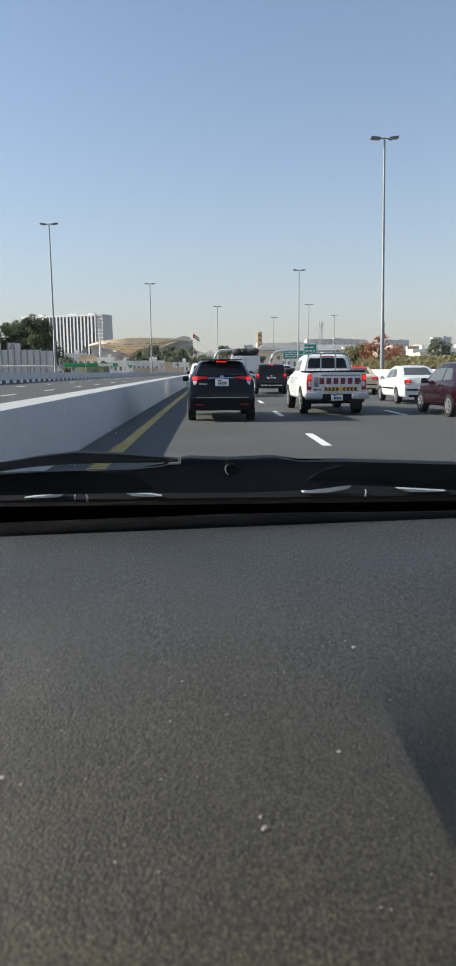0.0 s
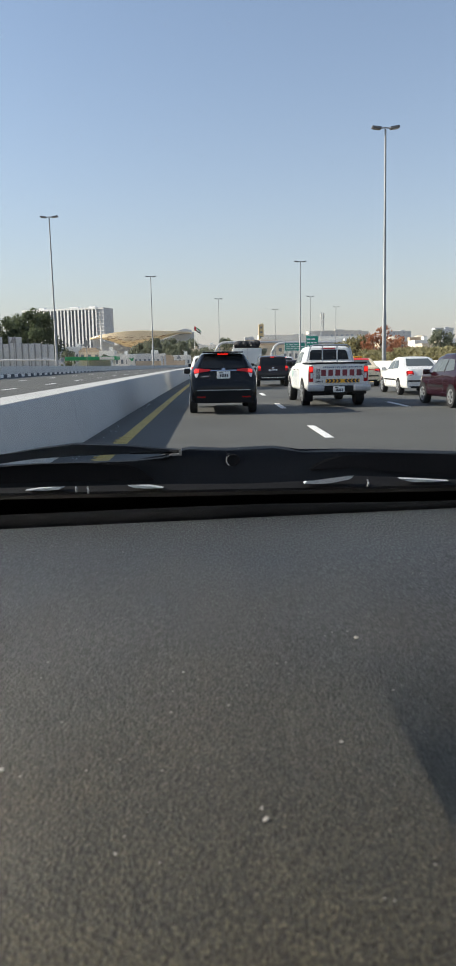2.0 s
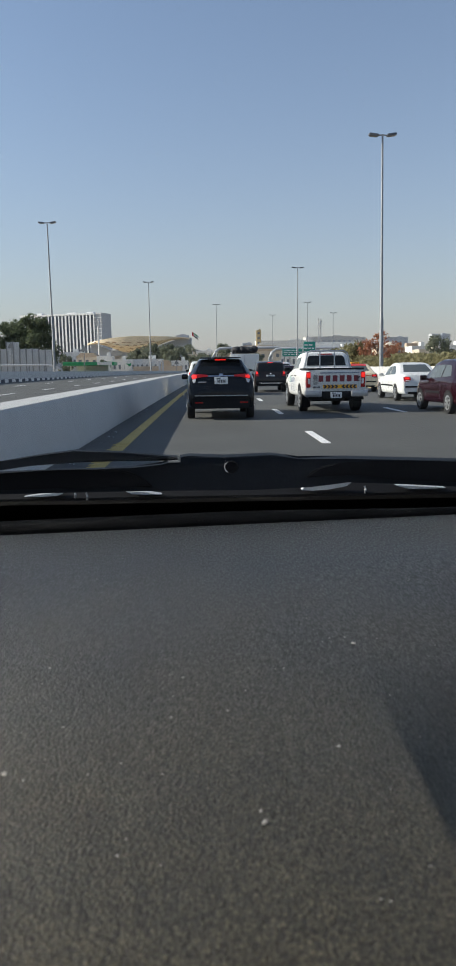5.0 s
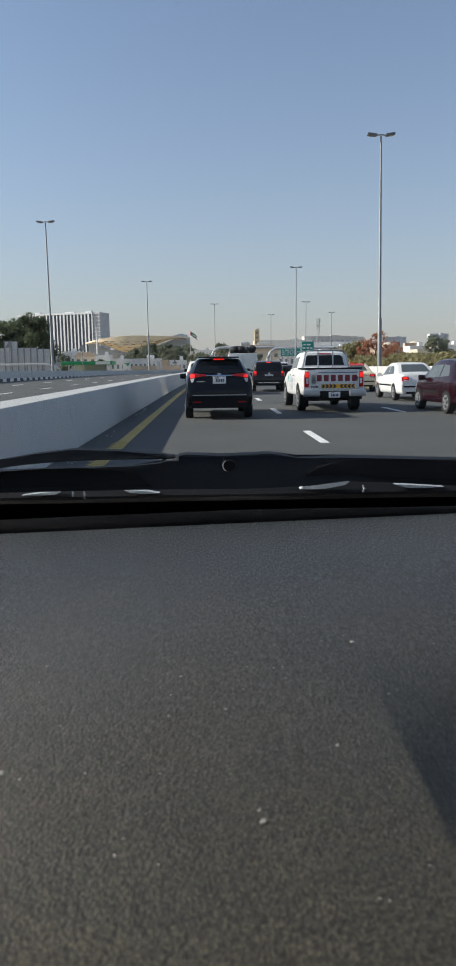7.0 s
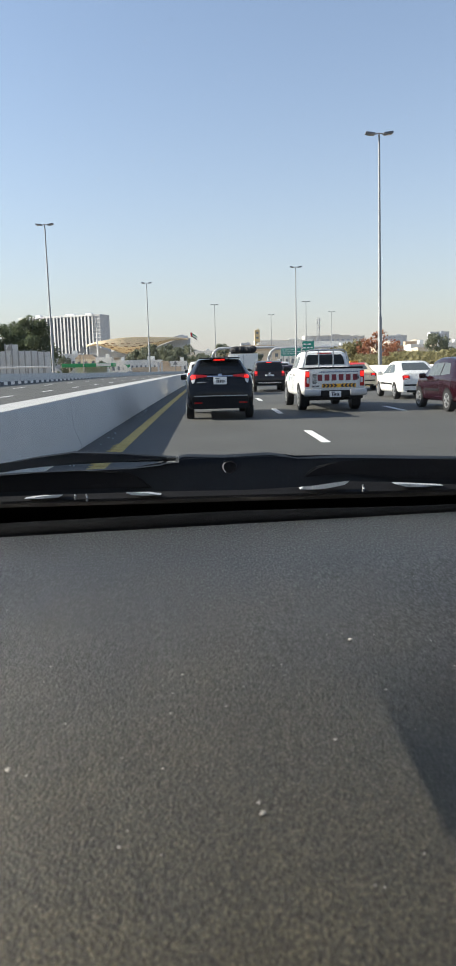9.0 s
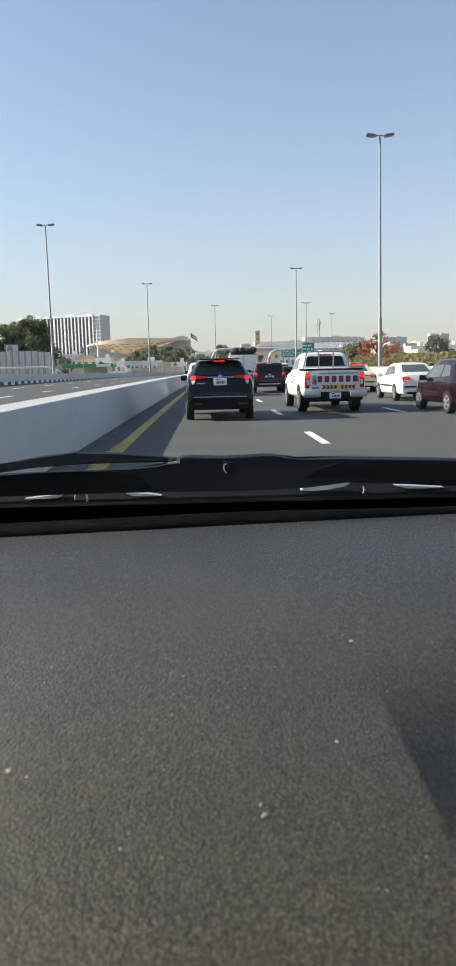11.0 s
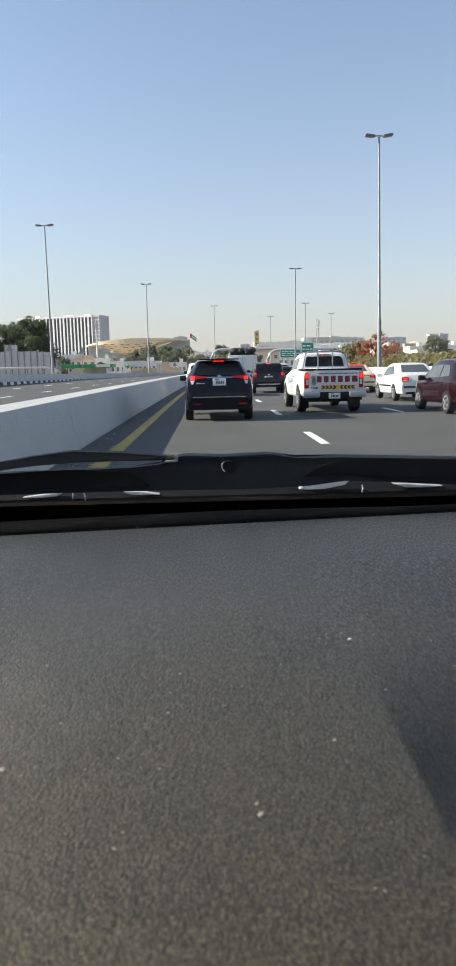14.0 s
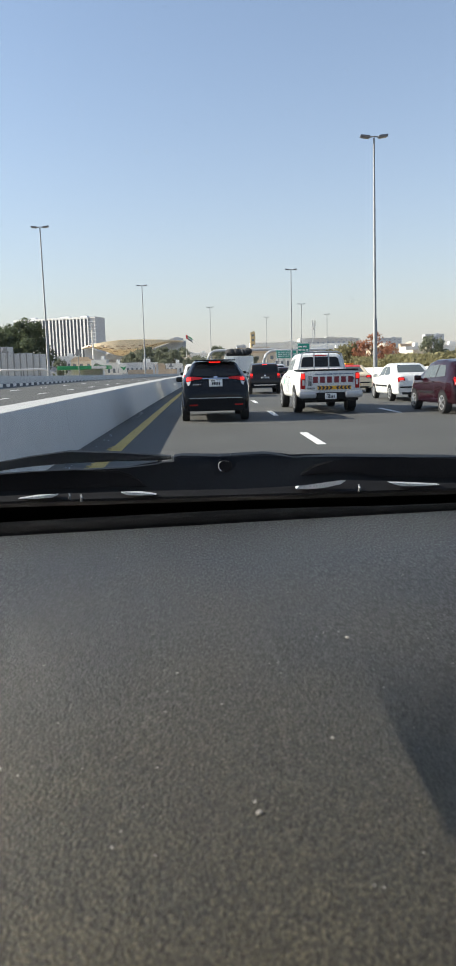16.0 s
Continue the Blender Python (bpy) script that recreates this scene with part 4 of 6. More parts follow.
    part("rear_axle", tube(bmesh.new(), [(-0.7, 1.05, 0.36), (0.7, 1.05, 0.36)], 0.07, 10), PLASTIC, car)
    part("spare_wheel", lathe(bmesh.new(), [(0.12, 0.0), (0.34, 0.0), (0.36, 0.08), (0.34, 0.18), (0.12, 0.18)], (0, 0.45, 0.34), "z", 22), TYRE, car)
    for s in (-1, 1):
        part("mud_flap", boxes(((s * 0.78, 0.62, 0.32), (0.26, 0.02, 0.36))), PLASTIC, car)
    strip(skin, car, "rear_window", [(-0.62, 1.38), (0.62, 1.38), (0.58, 1.62), (0.52, 1.69), (-0.52, 1.69), (-0.58, 1.62)], "rear", CAR_GLASS, "dark cab rear window in three panes")
    strip(skin, car, "high_brake_lamp", rect(-0.22, 0.22, 1.72, 1.75), "rear", RED_LIGHT, "red high brake lamp", 0.02)
    bar = bmesh.new()
    tube(bar, [(-0.74, 1.40, 1.27), (-0.62, 1.48, 1.77), (-0.52, 1.48, 1.83), (0.52, 1.48, 1.83), (0.62, 1.48, 1.77), (0.74, 1.40, 1.27)], 0.028, 10)
    for x in (-0.23, 0.23):
        tube(bar, [(x, 1.45, 1.27), (x, 1.48, 1.83)], 0.022, 8)
    part("roll_bar", bar, SILVERTRIM, car, "grey tubular roll bar behind the cab")
    side_set(skin, car, [[(1.90, 1.30), (2.55, 1.29), (2.55, 1.64), (2.02, 1.64)], [(2.63, 1.29), (3.55, 1.24), (3.15, 1.58), (2.63, 1.64)]], (1.05, 4.2), 0.46, ((1.95, 1.06), (2.75, 1.06)))
    doors_seams(skin, car, ((1.84, 0.55, 1.6), (2.59, 0.55, 1.6), (3.62, 0.55, 1.1)))
    for view in ("left", "right"):
        bm = bmesh.new()
        for k in range(5):
            b = skin.patch(rect(2.15, 3.25 - 0.08 * (k % 2), 1.0 - k * 0.035, 1.015 - k * 0.035), view, 0.004, 0.006, 0.3)
            me = bpy.data.meshes.new("bars")
            b.to_mesh(me)
            b.free()
            bm.from_mesh(me)
        for k in range(7):
            for y0 in (2.2, 2.75):
                b = skin.patch(rect(y0, y0 + 0.40 - 0.06 * (k % 3), 0.80 - k * 0.035, 0.812 - k * 0.035), view, 0.004, 0.006, 0.3)
                me = bpy.data.meshes.new("bars")
                b.to_mesh(me)
                b.free()
                bm.from_mesh(me)
        tagged(part("lettering_bars", bm, BLUE_INK, car, "lines of small grey bars on the doors", smooth=False), kind="stuff")
        strip(skin, car, "door_emblem", [(3.36 + 0.09 * math.cos(a), 0.95 + 0.12 * math.sin(a)) for a in np.linspace(0, 2 * math.pi, 14)[:-1]], view, GREEN_INK, "round green emblem", 0.004, 0.008)
    mirrors(car, W, 3.45, 1.26, PLASTIC)
    front_set(skin, car, W, L, 0.86, glass=[(-0.6, 1.22), (0.6, 1.22), (0.5, 1.66), (-0.5, 1.66)])
    wheels(car, W, (1.05, 4.2), 0.38, 0.24)
    return car


def plain_suv(label, L, W, H, paint_mat, spare=False, lit=True, rack=False, clad=False, rear_plate=PLATE):
    """Upright estate-backed off-roader."""
    car = thing("car", label, "car")
    k = H / 1.65
    bm = shell(L, W, [(0, 0.66), (0.03, 0.85), (0.06, 1.04 * k), (0.12, 1.10 * k), (0.25, 1.45 * k), (0.36, 1.58 * k), (0.8, 1.645 * k), (2.2, 1.65 * k), (2.75, 1.58 * k), (3.35, 1.12 * k), (3.6, 1.08 * k), (L - 0.2, 0.95 * k), (L, 0.62)],
               [(0, 0.98 * k), (0.5, 1.06 * k), (3.3, 1.02 * k), (L, 0.75)], [(0, 0.90), (0.06, 0.96), (0.3, 1), (L - 0.7, 1), (L - 0.25, 0.92), (L, 0.74)], bottom=((0, 0.36), (L, 0.36)), tumble=0.13)
    skin = Skin(bm)
    part("body", bm, paint_mat, car)
    h = W / 2
    strip(skin, car, "rear_window", [(-h * 0.72, 1.12 * k), (h * 0.72, 1.12 * k), (h * 0.68, 1.46 * k), (h * 0.6, 1.53 * k), (-h * 0.6, 1.53 * k), (-h * 0.68, 1.46 * k)], "rear", CAR_GLASS, "dark tinted rear window")
    strip(skin, car, "high_brake_lamp", rect(-0.13, 0.13, 1.555 * k, 1.585 * k), "rear", RED_LIT if lit else RED_LIGHT, "red high brake lamp", 0.02)
    for p in ([(h * 0.72, 0.86 * k), (h * 0.89, 0.86 * k), (h * 0.89, 1.12 * k), (h * 0.74, 1.12 * k)],):
        for q in (p, mirror(p)):
            lamp = strip(skin, car, "tail_lamp", q, "rear", RED_LIGHT, "upright red tail lamp", 0.02)
            u = [a[0] for a in q]
            strip(skin, car, "lit_lens" if lit else "clear_lens", rect(min(u) + 0.02, max(u) - 0.02, 0.98 * k, 1.09 * k), "rear", RED_LIT if lit else CLEAR_LENS, "", 0.026, parent=lamp)
    strip(skin, car, "rear_bumper", rect(-h * 0.9, h * 0.9, 0.38, 0.62), "rear", PLASTIC if clad else SILVERTRIM, "rear bumper", 0.03)
    if clad:
        strip(skin, car, "skid_plate", [(-h * 0.62, 0.47), (h * 0.62, 0.47), (h * 0.70, 0.53), (-h * 0.70, 0.53)], "rear", CHROME, "silver skid plate", 0.045)
        part("badge", boxes(((0, 0.035, 0.98 * k), (0.10, 0.02, 0.10)), bevel=0.01), CHROME, car, "plain chrome badge")
        part("lettering_bar", boxes(((0, 0.035, 0.94 * k - 0.03), (0.42, 0.012, 0.03))), CHROME, car, "thin chrome bar", smooth=False)
    if spare:
        t = part("spare_wheel", lathe(bmesh.new(), [(0.02, -0.17), (0.25, -0.17), (0.33, -0.13), (0.34, 0.0), (0.30, 0.04)], (0.05, 0.0, 0.98), "y", 28), paint_mat, car, "spare wheel in a painted cover")
        plate(car, 0.05, 1.0, -0.178, 0.52, 0.12)
    else:
        plate(car, 0, 0.86 * k, 0.03, 0.46, 0.12, rear_plate)
    side_set(skin, car, [[(0.45, 1.12 * k), (1.05, 1.12 * k), (1.05, 1.50 * k), (0.6, 1.50 * k)], [(1.13, 1.11 * k), (1.95, 1.10 * k), (1.95, 1.51 * k), (1.13, 1.51 * k)], [(2.02, 1.10 * k), (3.05, 1.09 * k), (2.65, 1.46 * k), (2.02, 1.51 * k)]],
             (0.80, L - 0.85), 0.44, ((1.25, 0.97 * k), (2.15, 0.97 * k)), paint_mat, None)
    doors_seams(skin, car, ((1.09, 0.5, 1.5 * k), (1.985, 0.5, 1.5 * k), (3.1, 0.5, 1.0 * k)))
    for view in ("left", "right"):
        strip(skin, car, "side_step", rect(1.35, L - 1.4, 0.37, 0.45), view, SILVERTRIM, "", 0.07, 0.09)
    mirrors(car, W, 2.95, 1.18 * k, PLASTIC)
    front_set(skin, car, W, L, 0.74, glass=[(-h * 0.7, 1.16 * k), (h * 0.7, 1.16 * k), (h * 0.6, 1.54 * k), (-h * 0.6, 1.54 * k)])
    wheels(car, W, (0.80, L - 0.85), 0.37, 0.24)
    if rack:
        for s in (-1, 1):
            bm = bmesh.new()
            tube(bm, [(s * h * 0.68, 0.55, 1.64 * k), (s * h * 0.68, 0.7, 1.71 * k), (s * h * 0.68, 2.2, 1.72 * k), (s * h * 0.68, 2.35, 1.64 * k)], 0.018, 8)
            part("roof_rail", bm, SILVERTRIM, car, "grey roof rail")
    return car


def saloon(label, paint_mat, roof_mat=None, L=4.45, W=1.72, H=1.46, lit=False, sign=False, rear_plate=PLATE, hatch=False, ribbon=False):
    """Saloon or hatchback body."""
    car = thing("car", label, "car")
    k = H / 1.46
    if hatch:
        top = [(0, 0.62), (0.04, 0.92), (0.10, 1.0), (0.40, 1.32), (0.62, 1.44), (1.2, H), (1.8, H), (2.3, 1.43), (3.0, 0.98), (3.3, 0.93), (L - 0.15, 0.76), (L, 0.55)]
    else:
        top = [(0, 0.66), (0.05, 0.96), (0.12, 1.02), (0.75, 1.05), (1.0, 1.18), (1.45, 1.40 * k), (1.8, 1.455 * k), (2.3, 1.46 * k), (2.75, 1.38 * k), (3.35, 0.99), (3.6, 0.94), (L - 0.2, 0.78), (L, 0.55)]
    bm = shell(L, W, top, [(0, 0.9), (1, 0.97), (3.3, 0.90), (L, 0.66)], [(0, 0.86), (0.06, 0.93), (0.4, 1), (L - 0.7, 1), (L - 0.25, 0.9), (L, 0.7)], bottom=((0, 0.28), (L, 0.24)), tumble=0.15)
    skin = Skin(bm)
    part("body", bm, paint_mat, car)
    h = W / 2
    if hatch:
        strip(skin, car, "rear_window", [(-0.55, 1.03), (0.55, 1.03), (0.48, 1.36), (-0.48, 1.36)], "rear", CAR_GLASS, "dark rear window")
        for p, lens in (([(h * 0.70, 0.84), (h * 0.78, 0.78), (h * 0.845, 0.80), (h * 0.845, 0.97), (h * 0.80, 1.02), (h * 0.73, 0.98)], [(h * 0.73, 0.90), (h * 0.82, 0.88), (h * 0.82, 0.95), (h * 0.75, 0.96)]),):
            for a, b in ((p, lens), (mirror(p), mirror(lens))):
                lamp = strip(skin, car, "tail_lamp", a, "rear", RED_LIGHT, "rounded red tail lamp", 0.02)
                strip(skin, car, "lit_lens", b, "rear", RED_LIT if lit else CLEAR_LENS, "", 0.026, parent=lamp)
                strip(skin, car, "clear_lens", [(u, z - 0.075) for u, z in b], "rear", CLEAR_LENS, "", 0.026, parent=lamp)
        panes = [[(0.62, 1.04), (1.25, 1.0), (1.25, 1.36), (0.85, 1.33)], [(1.32, 1.0), (2.45, 0.97), (2.1, 1.33), (1.32, 1.36)]]
        ws = (0.62, L - 0.78)
        ymir = 2.45
    else:
        strip(skin, car, "rear_window", [(-0.55, 1.10), (0.55, 1.10), (0.45, 1.385 * k), (-0.45, 1.385 * k)], "rear", SIDE_GLASS, "sloping rear window")
        for p, lens in (([(h * 0.56, 0.80), (h * 0.68, 0.755), (h * 0.86, 0.75), (h * 0.88, 0.90), (h * 0.80, 0.93), (h * 0.58, 0.92)], [(h * 0.62, 0.84), (h * 0.80, 0.83), (h * 0.80, 0.90), (h * 0.63, 0.90)]),):
            for a, b in ((p, lens), (mirror(p), mirror(lens))):
                lamp = strip(skin, car, "tail_lamp", a, "rear", RED_LIGHT, "wraparound red tail lamp", 0.02)
                strip(skin, car, "lit_lens", b, "rear", RED_LIT if lit else CLEAR_LENS, "", 0.026, parent=lamp)
                strip(skin, car, "clear_lens", [(u, z - 0.065 if z < 0.87 else z - 0.10) for u, z in b], "rear", CLEAR_LENS, "", 0.026, parent=lamp)
        panes = [[(1.15, 1.02), (1.95, 0.99), (1.95, 1.34), (1.6, 1.33)], [(2.02, 0.99), (3.0, 0.96), (2.6, 1.28), (2.02, 1.34)]]
        ws = (0.88, L - 0.85)
        ymir = 2.95
    if ribbon:
        strip(skin, car, "light_ribbon", rect(-h * 0.6, h * 0.6, 0.86, 0.89), "rear", RED_LIGHT, "thin red light ribbon", 0.015)
    strip(skin, car, "bumper_trim", rect(-h * 0.8, h * 0.8, 0.52, 0.58), "rear", PLASTIC, "black bumper strip", 0.015)
    strip(skin, car, "lower_bumper", rect(-h * 0.75, h * 0.75, 0.28, 0.36), "rear", PLASTIC, "", 0.012)
    plate(car, 0, 0.46 if ribbon else 0.74, -0.004 if ribbon else 0.02, 0.46, 0.12, rear_plate)
    side_set(skin, car, panes, ws, 0.36, ((1.35, 0.86), (2.2, 0.84)), paint_mat)
    doors_seams(skin, car, ((1.29 if hatch else 1.985, 0.4, 1.3), (2.5 if hatch else 3.05, 0.4, 0.9)))
    for view in ("left", "right"):
        strip(skin, car, "door_strip", rect(1.25, L - 1.25, 0.55, 0.61), view, PLASTIC if not roof_mat else paint_mat, "", 0.012)
    if roof_mat:
        strip(skin, car, "roof_panel", [(-0.50, 1.36), (0.50, 1.36), (0.53, 1.8), (0.50, 2.8), (-0.50, 2.8), (-0.53, 1.8)], "top", roof_mat, "red painted roof", 0.006)
    if sign:
        s = part("taxi_sign", boxes(((0, 2.0, H + 0.05), (0.46, 0.14, 0.10)), bevel=0.02), PLATE_YELLOW, car, "yellow and black roof sign")
        part("sign_bars", boxes(*[((-0.15 + 0.10 * q, 1.926, H + 0.05), (0.055, 0.006, 0.055)) for q in range(4)]), INK, s, smooth=False)
    mirrors(car, W, ymir, 0.98, paint_mat)
    front_set(skin, car, W, L, 0.62, glass=[(-0.55, 1.02), (0.55, 1.02), (0.45, 1.36), (-0.45, 1.36)])
    wheels(car, W, ws, 0.31, 0.2)
    return car


def minivan():
    """Cream people carrier used as a taxi, red roof."""
    L, W, H = 4.73, 1.83, 1.80
    car = thing("car", "cream taxi minivan with a red roof and yellow roof sign", "car")
    bm = shell(L, W, [(0, 0.66), (0.05, 1.05), (0.15, 1.15), (0.35, 1.65), (0.5, 1.74), (1.2, 1.80), (2.5, 1.79), (3.0, 1.70), (3.75, 1.15), (4.0, 1.08), (4.55, 0.95), (4.73, 0.6)],
               [(0, 1.0), (1, 1.06), (3.7, 1.04), (L, 0.7)], [(0, 0.9), (0.3, 1), (4.0, 1), (4.5, 0.9), (4.73, 0.7)], bottom=((0, 0.32), (L, 0.28)), tumble=0.14)
    skin = Skin(bm)
    part("body", bm, CREAM_PAINT, car)
    strip(skin, car, "roof_panel", [(-0.60, 0.6), (0.60, 0.6), (0.60, 3.0), (0.52, 3.12), (-0.52, 3.12), (-0.60, 3.0)], "top", RED_PAINT, "red painted roof", 0.006, 0.03, 0.1)
    side_set(skin, car, [[(0.5, 1.14), (1.25, 1.13), (1.25, 1.60), (0.7, 1.60)], [(1.33, 1.13), (2.25, 1.12), (2.25, 1.60), (1.33, 1.60)], [(2.33, 1.12), (3.4, 1.10), (3.3, 1.2), (2.85, 1.58), (2.33, 1.60)]], (0.85, 3.65), 0.40, ((1.5, 0.98), (2.45, 0.98)), CREAM_PAINT)
    strip(skin, car, "windscreen", [(-0.72, 1.17), (0.72, 1.17), (0.66, 1.40), (0.58, 1.64), (-0.58, 1.64), (-0.66, 1.40)], "front", CAR_GLASS, "dark glass windscreen")
    pair(skin, car, "headlamp", [(0.46, 0.78), (0.80, 0.86), (0.82, 0.97), (0.50, 0.90)], "front", CLEAR_LENS, "clear glass headlamp")
    strip(skin, car, "grille", [(-0.46, 0.72), (-0.36, 0.58), (0.36, 0.58), (0.46, 0.72), (0.44, 0.93), (-0.44, 0.93)], "front", PLASTIC, "black trapezoid grille", 0.012)
    strip(skin, car, "grille_bar", rect(-0.44, 0.44, 0.80, 0.83), "front", CHROME, "", 0.02)
    strip(skin, car, "lower_grille", rect(-0.7, 0.7, 0.34, 0.48), "front", PLASTIC, "", 0.012)
    plate(car, 0, 0.53, 4.75, 0.44, 0.12, PLATE_YELLOW, face=1)
    strip(skin, car, "rear_window", rect(-0.6, 0.6, 1.2, 1.6), "rear", CAR_GLASS)
    pair(skin, car, "tail_lamp", rect(0.66, 0.80, 0.9, 1.15), "rear", RED_LIGHT)
    s = part("taxi_sign", boxes(((0, 2.2, 1.88), (0.66, 0.18, 0.13)), bevel=0.02), PLATE_YELLOW, car, "yellow and black roof sign")
    part("sign_bars", boxes(*[((-0.2 + 0.13 * q, 2.294, 1.88), (0.07, 0.006, 0.07)) for q in range(4)]), INK, s, smooth=False)
    mirrors(car, W, 3.3, 1.14, CREAM_PAINT)
    wheels(car, W, (0.85, 3.65), 0.33)
    return car


def box_truck():
    """Small white box truck with dark sacks on a roof rack."""
    t = thing("truck", "small white box truck carrying black sacks on its roof rack", "truck")
    part("cargo_box", boxes(((0, 1.8, 1.55), (2.06, 3.6, 1.55)), bevel=0.03), WHITE_PAINT, t, "plain white cargo box")
    part("door_seam", boxes(((0, -0.004, 1.55), (0.02, 0.012, 1.4)), ((0, -0.004, 1.18), (2.0, 0.012, 0.02))), INK, t, smooth=False)
    part("chassis", boxes(((0, 2.6, 0.62), (0.8, 5.0, 0.2)), ((0, 0.02, 0.55), (1.9, 0.1, 0.14))), PLASTIC, t)
    for s in (-1, 1):
        part("tail_lamp", boxes(((s * 0.8, -0.04, 0.68), (0.26, 0.05, 0.1)), bevel=0.01), RED_LIT, t, "lit red tail lamp")
    part("cab", boxes(((0, 4.6, 1.25), (1.85, 1.7, 1.55)), bevel=0.16), WHITE_PAINT, t, "white driver's cab")
    part("windscreen", boxes(((0, 5.46, 1.6), (1.5, 0.03, 0.6)), bevel=0.01), CAR_GLASS, t)
    rack = bmesh.new()
    for z in (2.36, 2.46, 2.56):
        tube(rack, [(-0.85, 0.1, z), (0.85, 0.1, z)], 0.02, 6)
        tube(rack, [(-0.85, 3.2, z), (0.85, 3.2, z)], 0.02, 6)
        for s in (-1, 1):
            tube(rack, [(s * 0.85, 0.1, z), (s * 0.85, 3.2, z)], 0.02, 6)
    for x in np.linspace(-0.85, 0.85, 7):
        tube(rack, [(x, 0.1, 2.30), (x, 0.1, 2.58)], 0.018, 6)
    part("roof_rack", rack, PLASTIC, t, "black tubular roof rack")
    plate(t, 0, 0.70, -0.05, 0.44, 0.12)
    wheels(t, 1.95, (0.9, 4.5), 0.38, 0.24)
    return t


def sacks(m):
    rng = random.Random(3)
    bm = bmesh.new()
    for k in range(14):
        x, y = -0.7 + 0.23 * (k % 7), 0.35 + 0.9 * (k // 7)
        r = bmesh.ops.create_icosphere(bm, subdivisions=2, radius=0.2, matrix=pose(x, y, 2.58 + rng.uniform(0, 0.08), 0, 0, rng.uniform(0, 90)) @ Matrix.Diagonal((0.9, 1.6, 1.25, 1)))
        for v in r["verts"]:
            v.co += Vector((rng.uniform(-1, 1), rng.uniform(-1, 1), rng.uniform(-1, 1))) * 0.02
    ob = part("sacks", bm, CARGO)
    ob.matrix_world = m
    return tagged(ob, "heap of bulging black sacks on the truck's rack", "cargo")


def put(car, x, y, rz=0):
    car.matrix_basis = pose(x, y, 0, 0, 0, rz)
    return car


# lower body of the car that carries the view
bm = shell(4.5, 1.80, [(0, 0.72), (0.05, 0.94), (0.12, 0.99), (3.2, 1.0), (3.3, 1.06), (3.61, 1.105), (3.95, 1.05), (4.3, 0.92), (4.5, 0.6)],
           [(0, 0.85), (1, 0.95), (3.5, 0.95), (4.5, 0.7)], [(0, 0.88), (0.1, 0.95), (0.4, 1), (3.8, 1), (4.2, 0.92), (4.5, 0.72)], bottom=((0, 0.28), (4.5, 0.24)), tumble=0.02)
bmesh.ops.translate(bm, verts=bm.verts, vec=(0, -2.25, 0))
skin = Skin(bm)
part("body", bm, BONNET, own, "light grey painted lower body and bonnet")
for view in ("left", "right"):
    for y in (-1.35, 1.30):
        strip(skin, own, "wheel_arch", arch_poly(y, 0.38), view, PLASTIC, "", 0.004)
    for y in (-0.25, 0.75, -1.0):
        strip(skin, own, "door_seam", rect(y - 0.008, y + 0.008, 0.42, 0.93), view, INK, "", 0.002, 0.01, 0.12)
pair(skin, own, "headlamp", [(0.46, 0.66), (0.78, 0.72), (0.80, 0.84), (0.5, 0.78)], "front", CLEAR_LENS, "clear glass headlamp")
pair(skin, own, "tail_lamp", rect(0.55, 0.78, 0.76, 0.9), "rear", RED_LIGHT, "red tail lamp")
strip(skin, own, "grille", rect(-0.45, 0.45, 0.5, 0.68), "front", PLASTIC, "black grille")
wheels(own, 1.80, (-1.35, 1.30), 0.33)
mirrors(own, 1.80, 0.62, 1.08, BONNET)
near_car = put(crossover(), 0.34, 18.4, 1)
near_car.scale = (0.96, 1, 1)
put(pickup(), 3.74, 20.7, 0.5)
put(plain_suv("dark brown off-roader with lit tail lamps and white number plate", 4.34, 1.82, 1.68, BROWN_PAINT, rack=True, clad=True), 3.41, 38.6, -1)
put(plain_suv("white crossover with lit brake lamps in slow traffic", 4.6, 1.88, 1.70, WHITE_PAINT), -0.1, 35.0, -1)
put(plain_suv("dark blue off-roader with a covered spare wheel on its tailgate", 4.75, 1.88, 1.86, BLUE_PAINT, spare=True, lit=False, rack=True), 7.52, 9.0, -1)
put(saloon("maroon hatchback with silver wheels and red tail lamps", MAROON_PAINT, L=3.80, W=1.69, H=1.51, hatch=True, lit=True), 7.52, 18.9, 1.5)
put(saloon("white saloon with a black door strip and red tail lamps", WHITE_PAINT, lit=True), 8.12, 26.5, -1)
put(saloon("cream taxi saloon with a red roof and yellow roof sign", CREAM_PAINT, RED_PAINT, 4.85, 1.85, 1.47, lit=True, sign=True, rear_plate=PLATE_YELLOW, ribbon=True), 7.95, 36.5, -1)
put(box_truck(), 2.65, 51.0, -1)
sacks(pose(2.65, 51.0, 0, 0, 0, -1))
put(plain_suv("pale grey off-roader far ahead in the queue", 4.7, 1.9, 1.80, SILVER_PAINT), 6.95, 66.0, -2)
put(saloon("dark red car far ahead in the queue", MAROON_PAINT, L=3.9, hatch=True, lit=True), 6.4, 55.0, -2)
mv = minivan()
mv.matrix_basis = pose(-9.3, -12.0, bank(-9.3), 0, -1.78, 183)

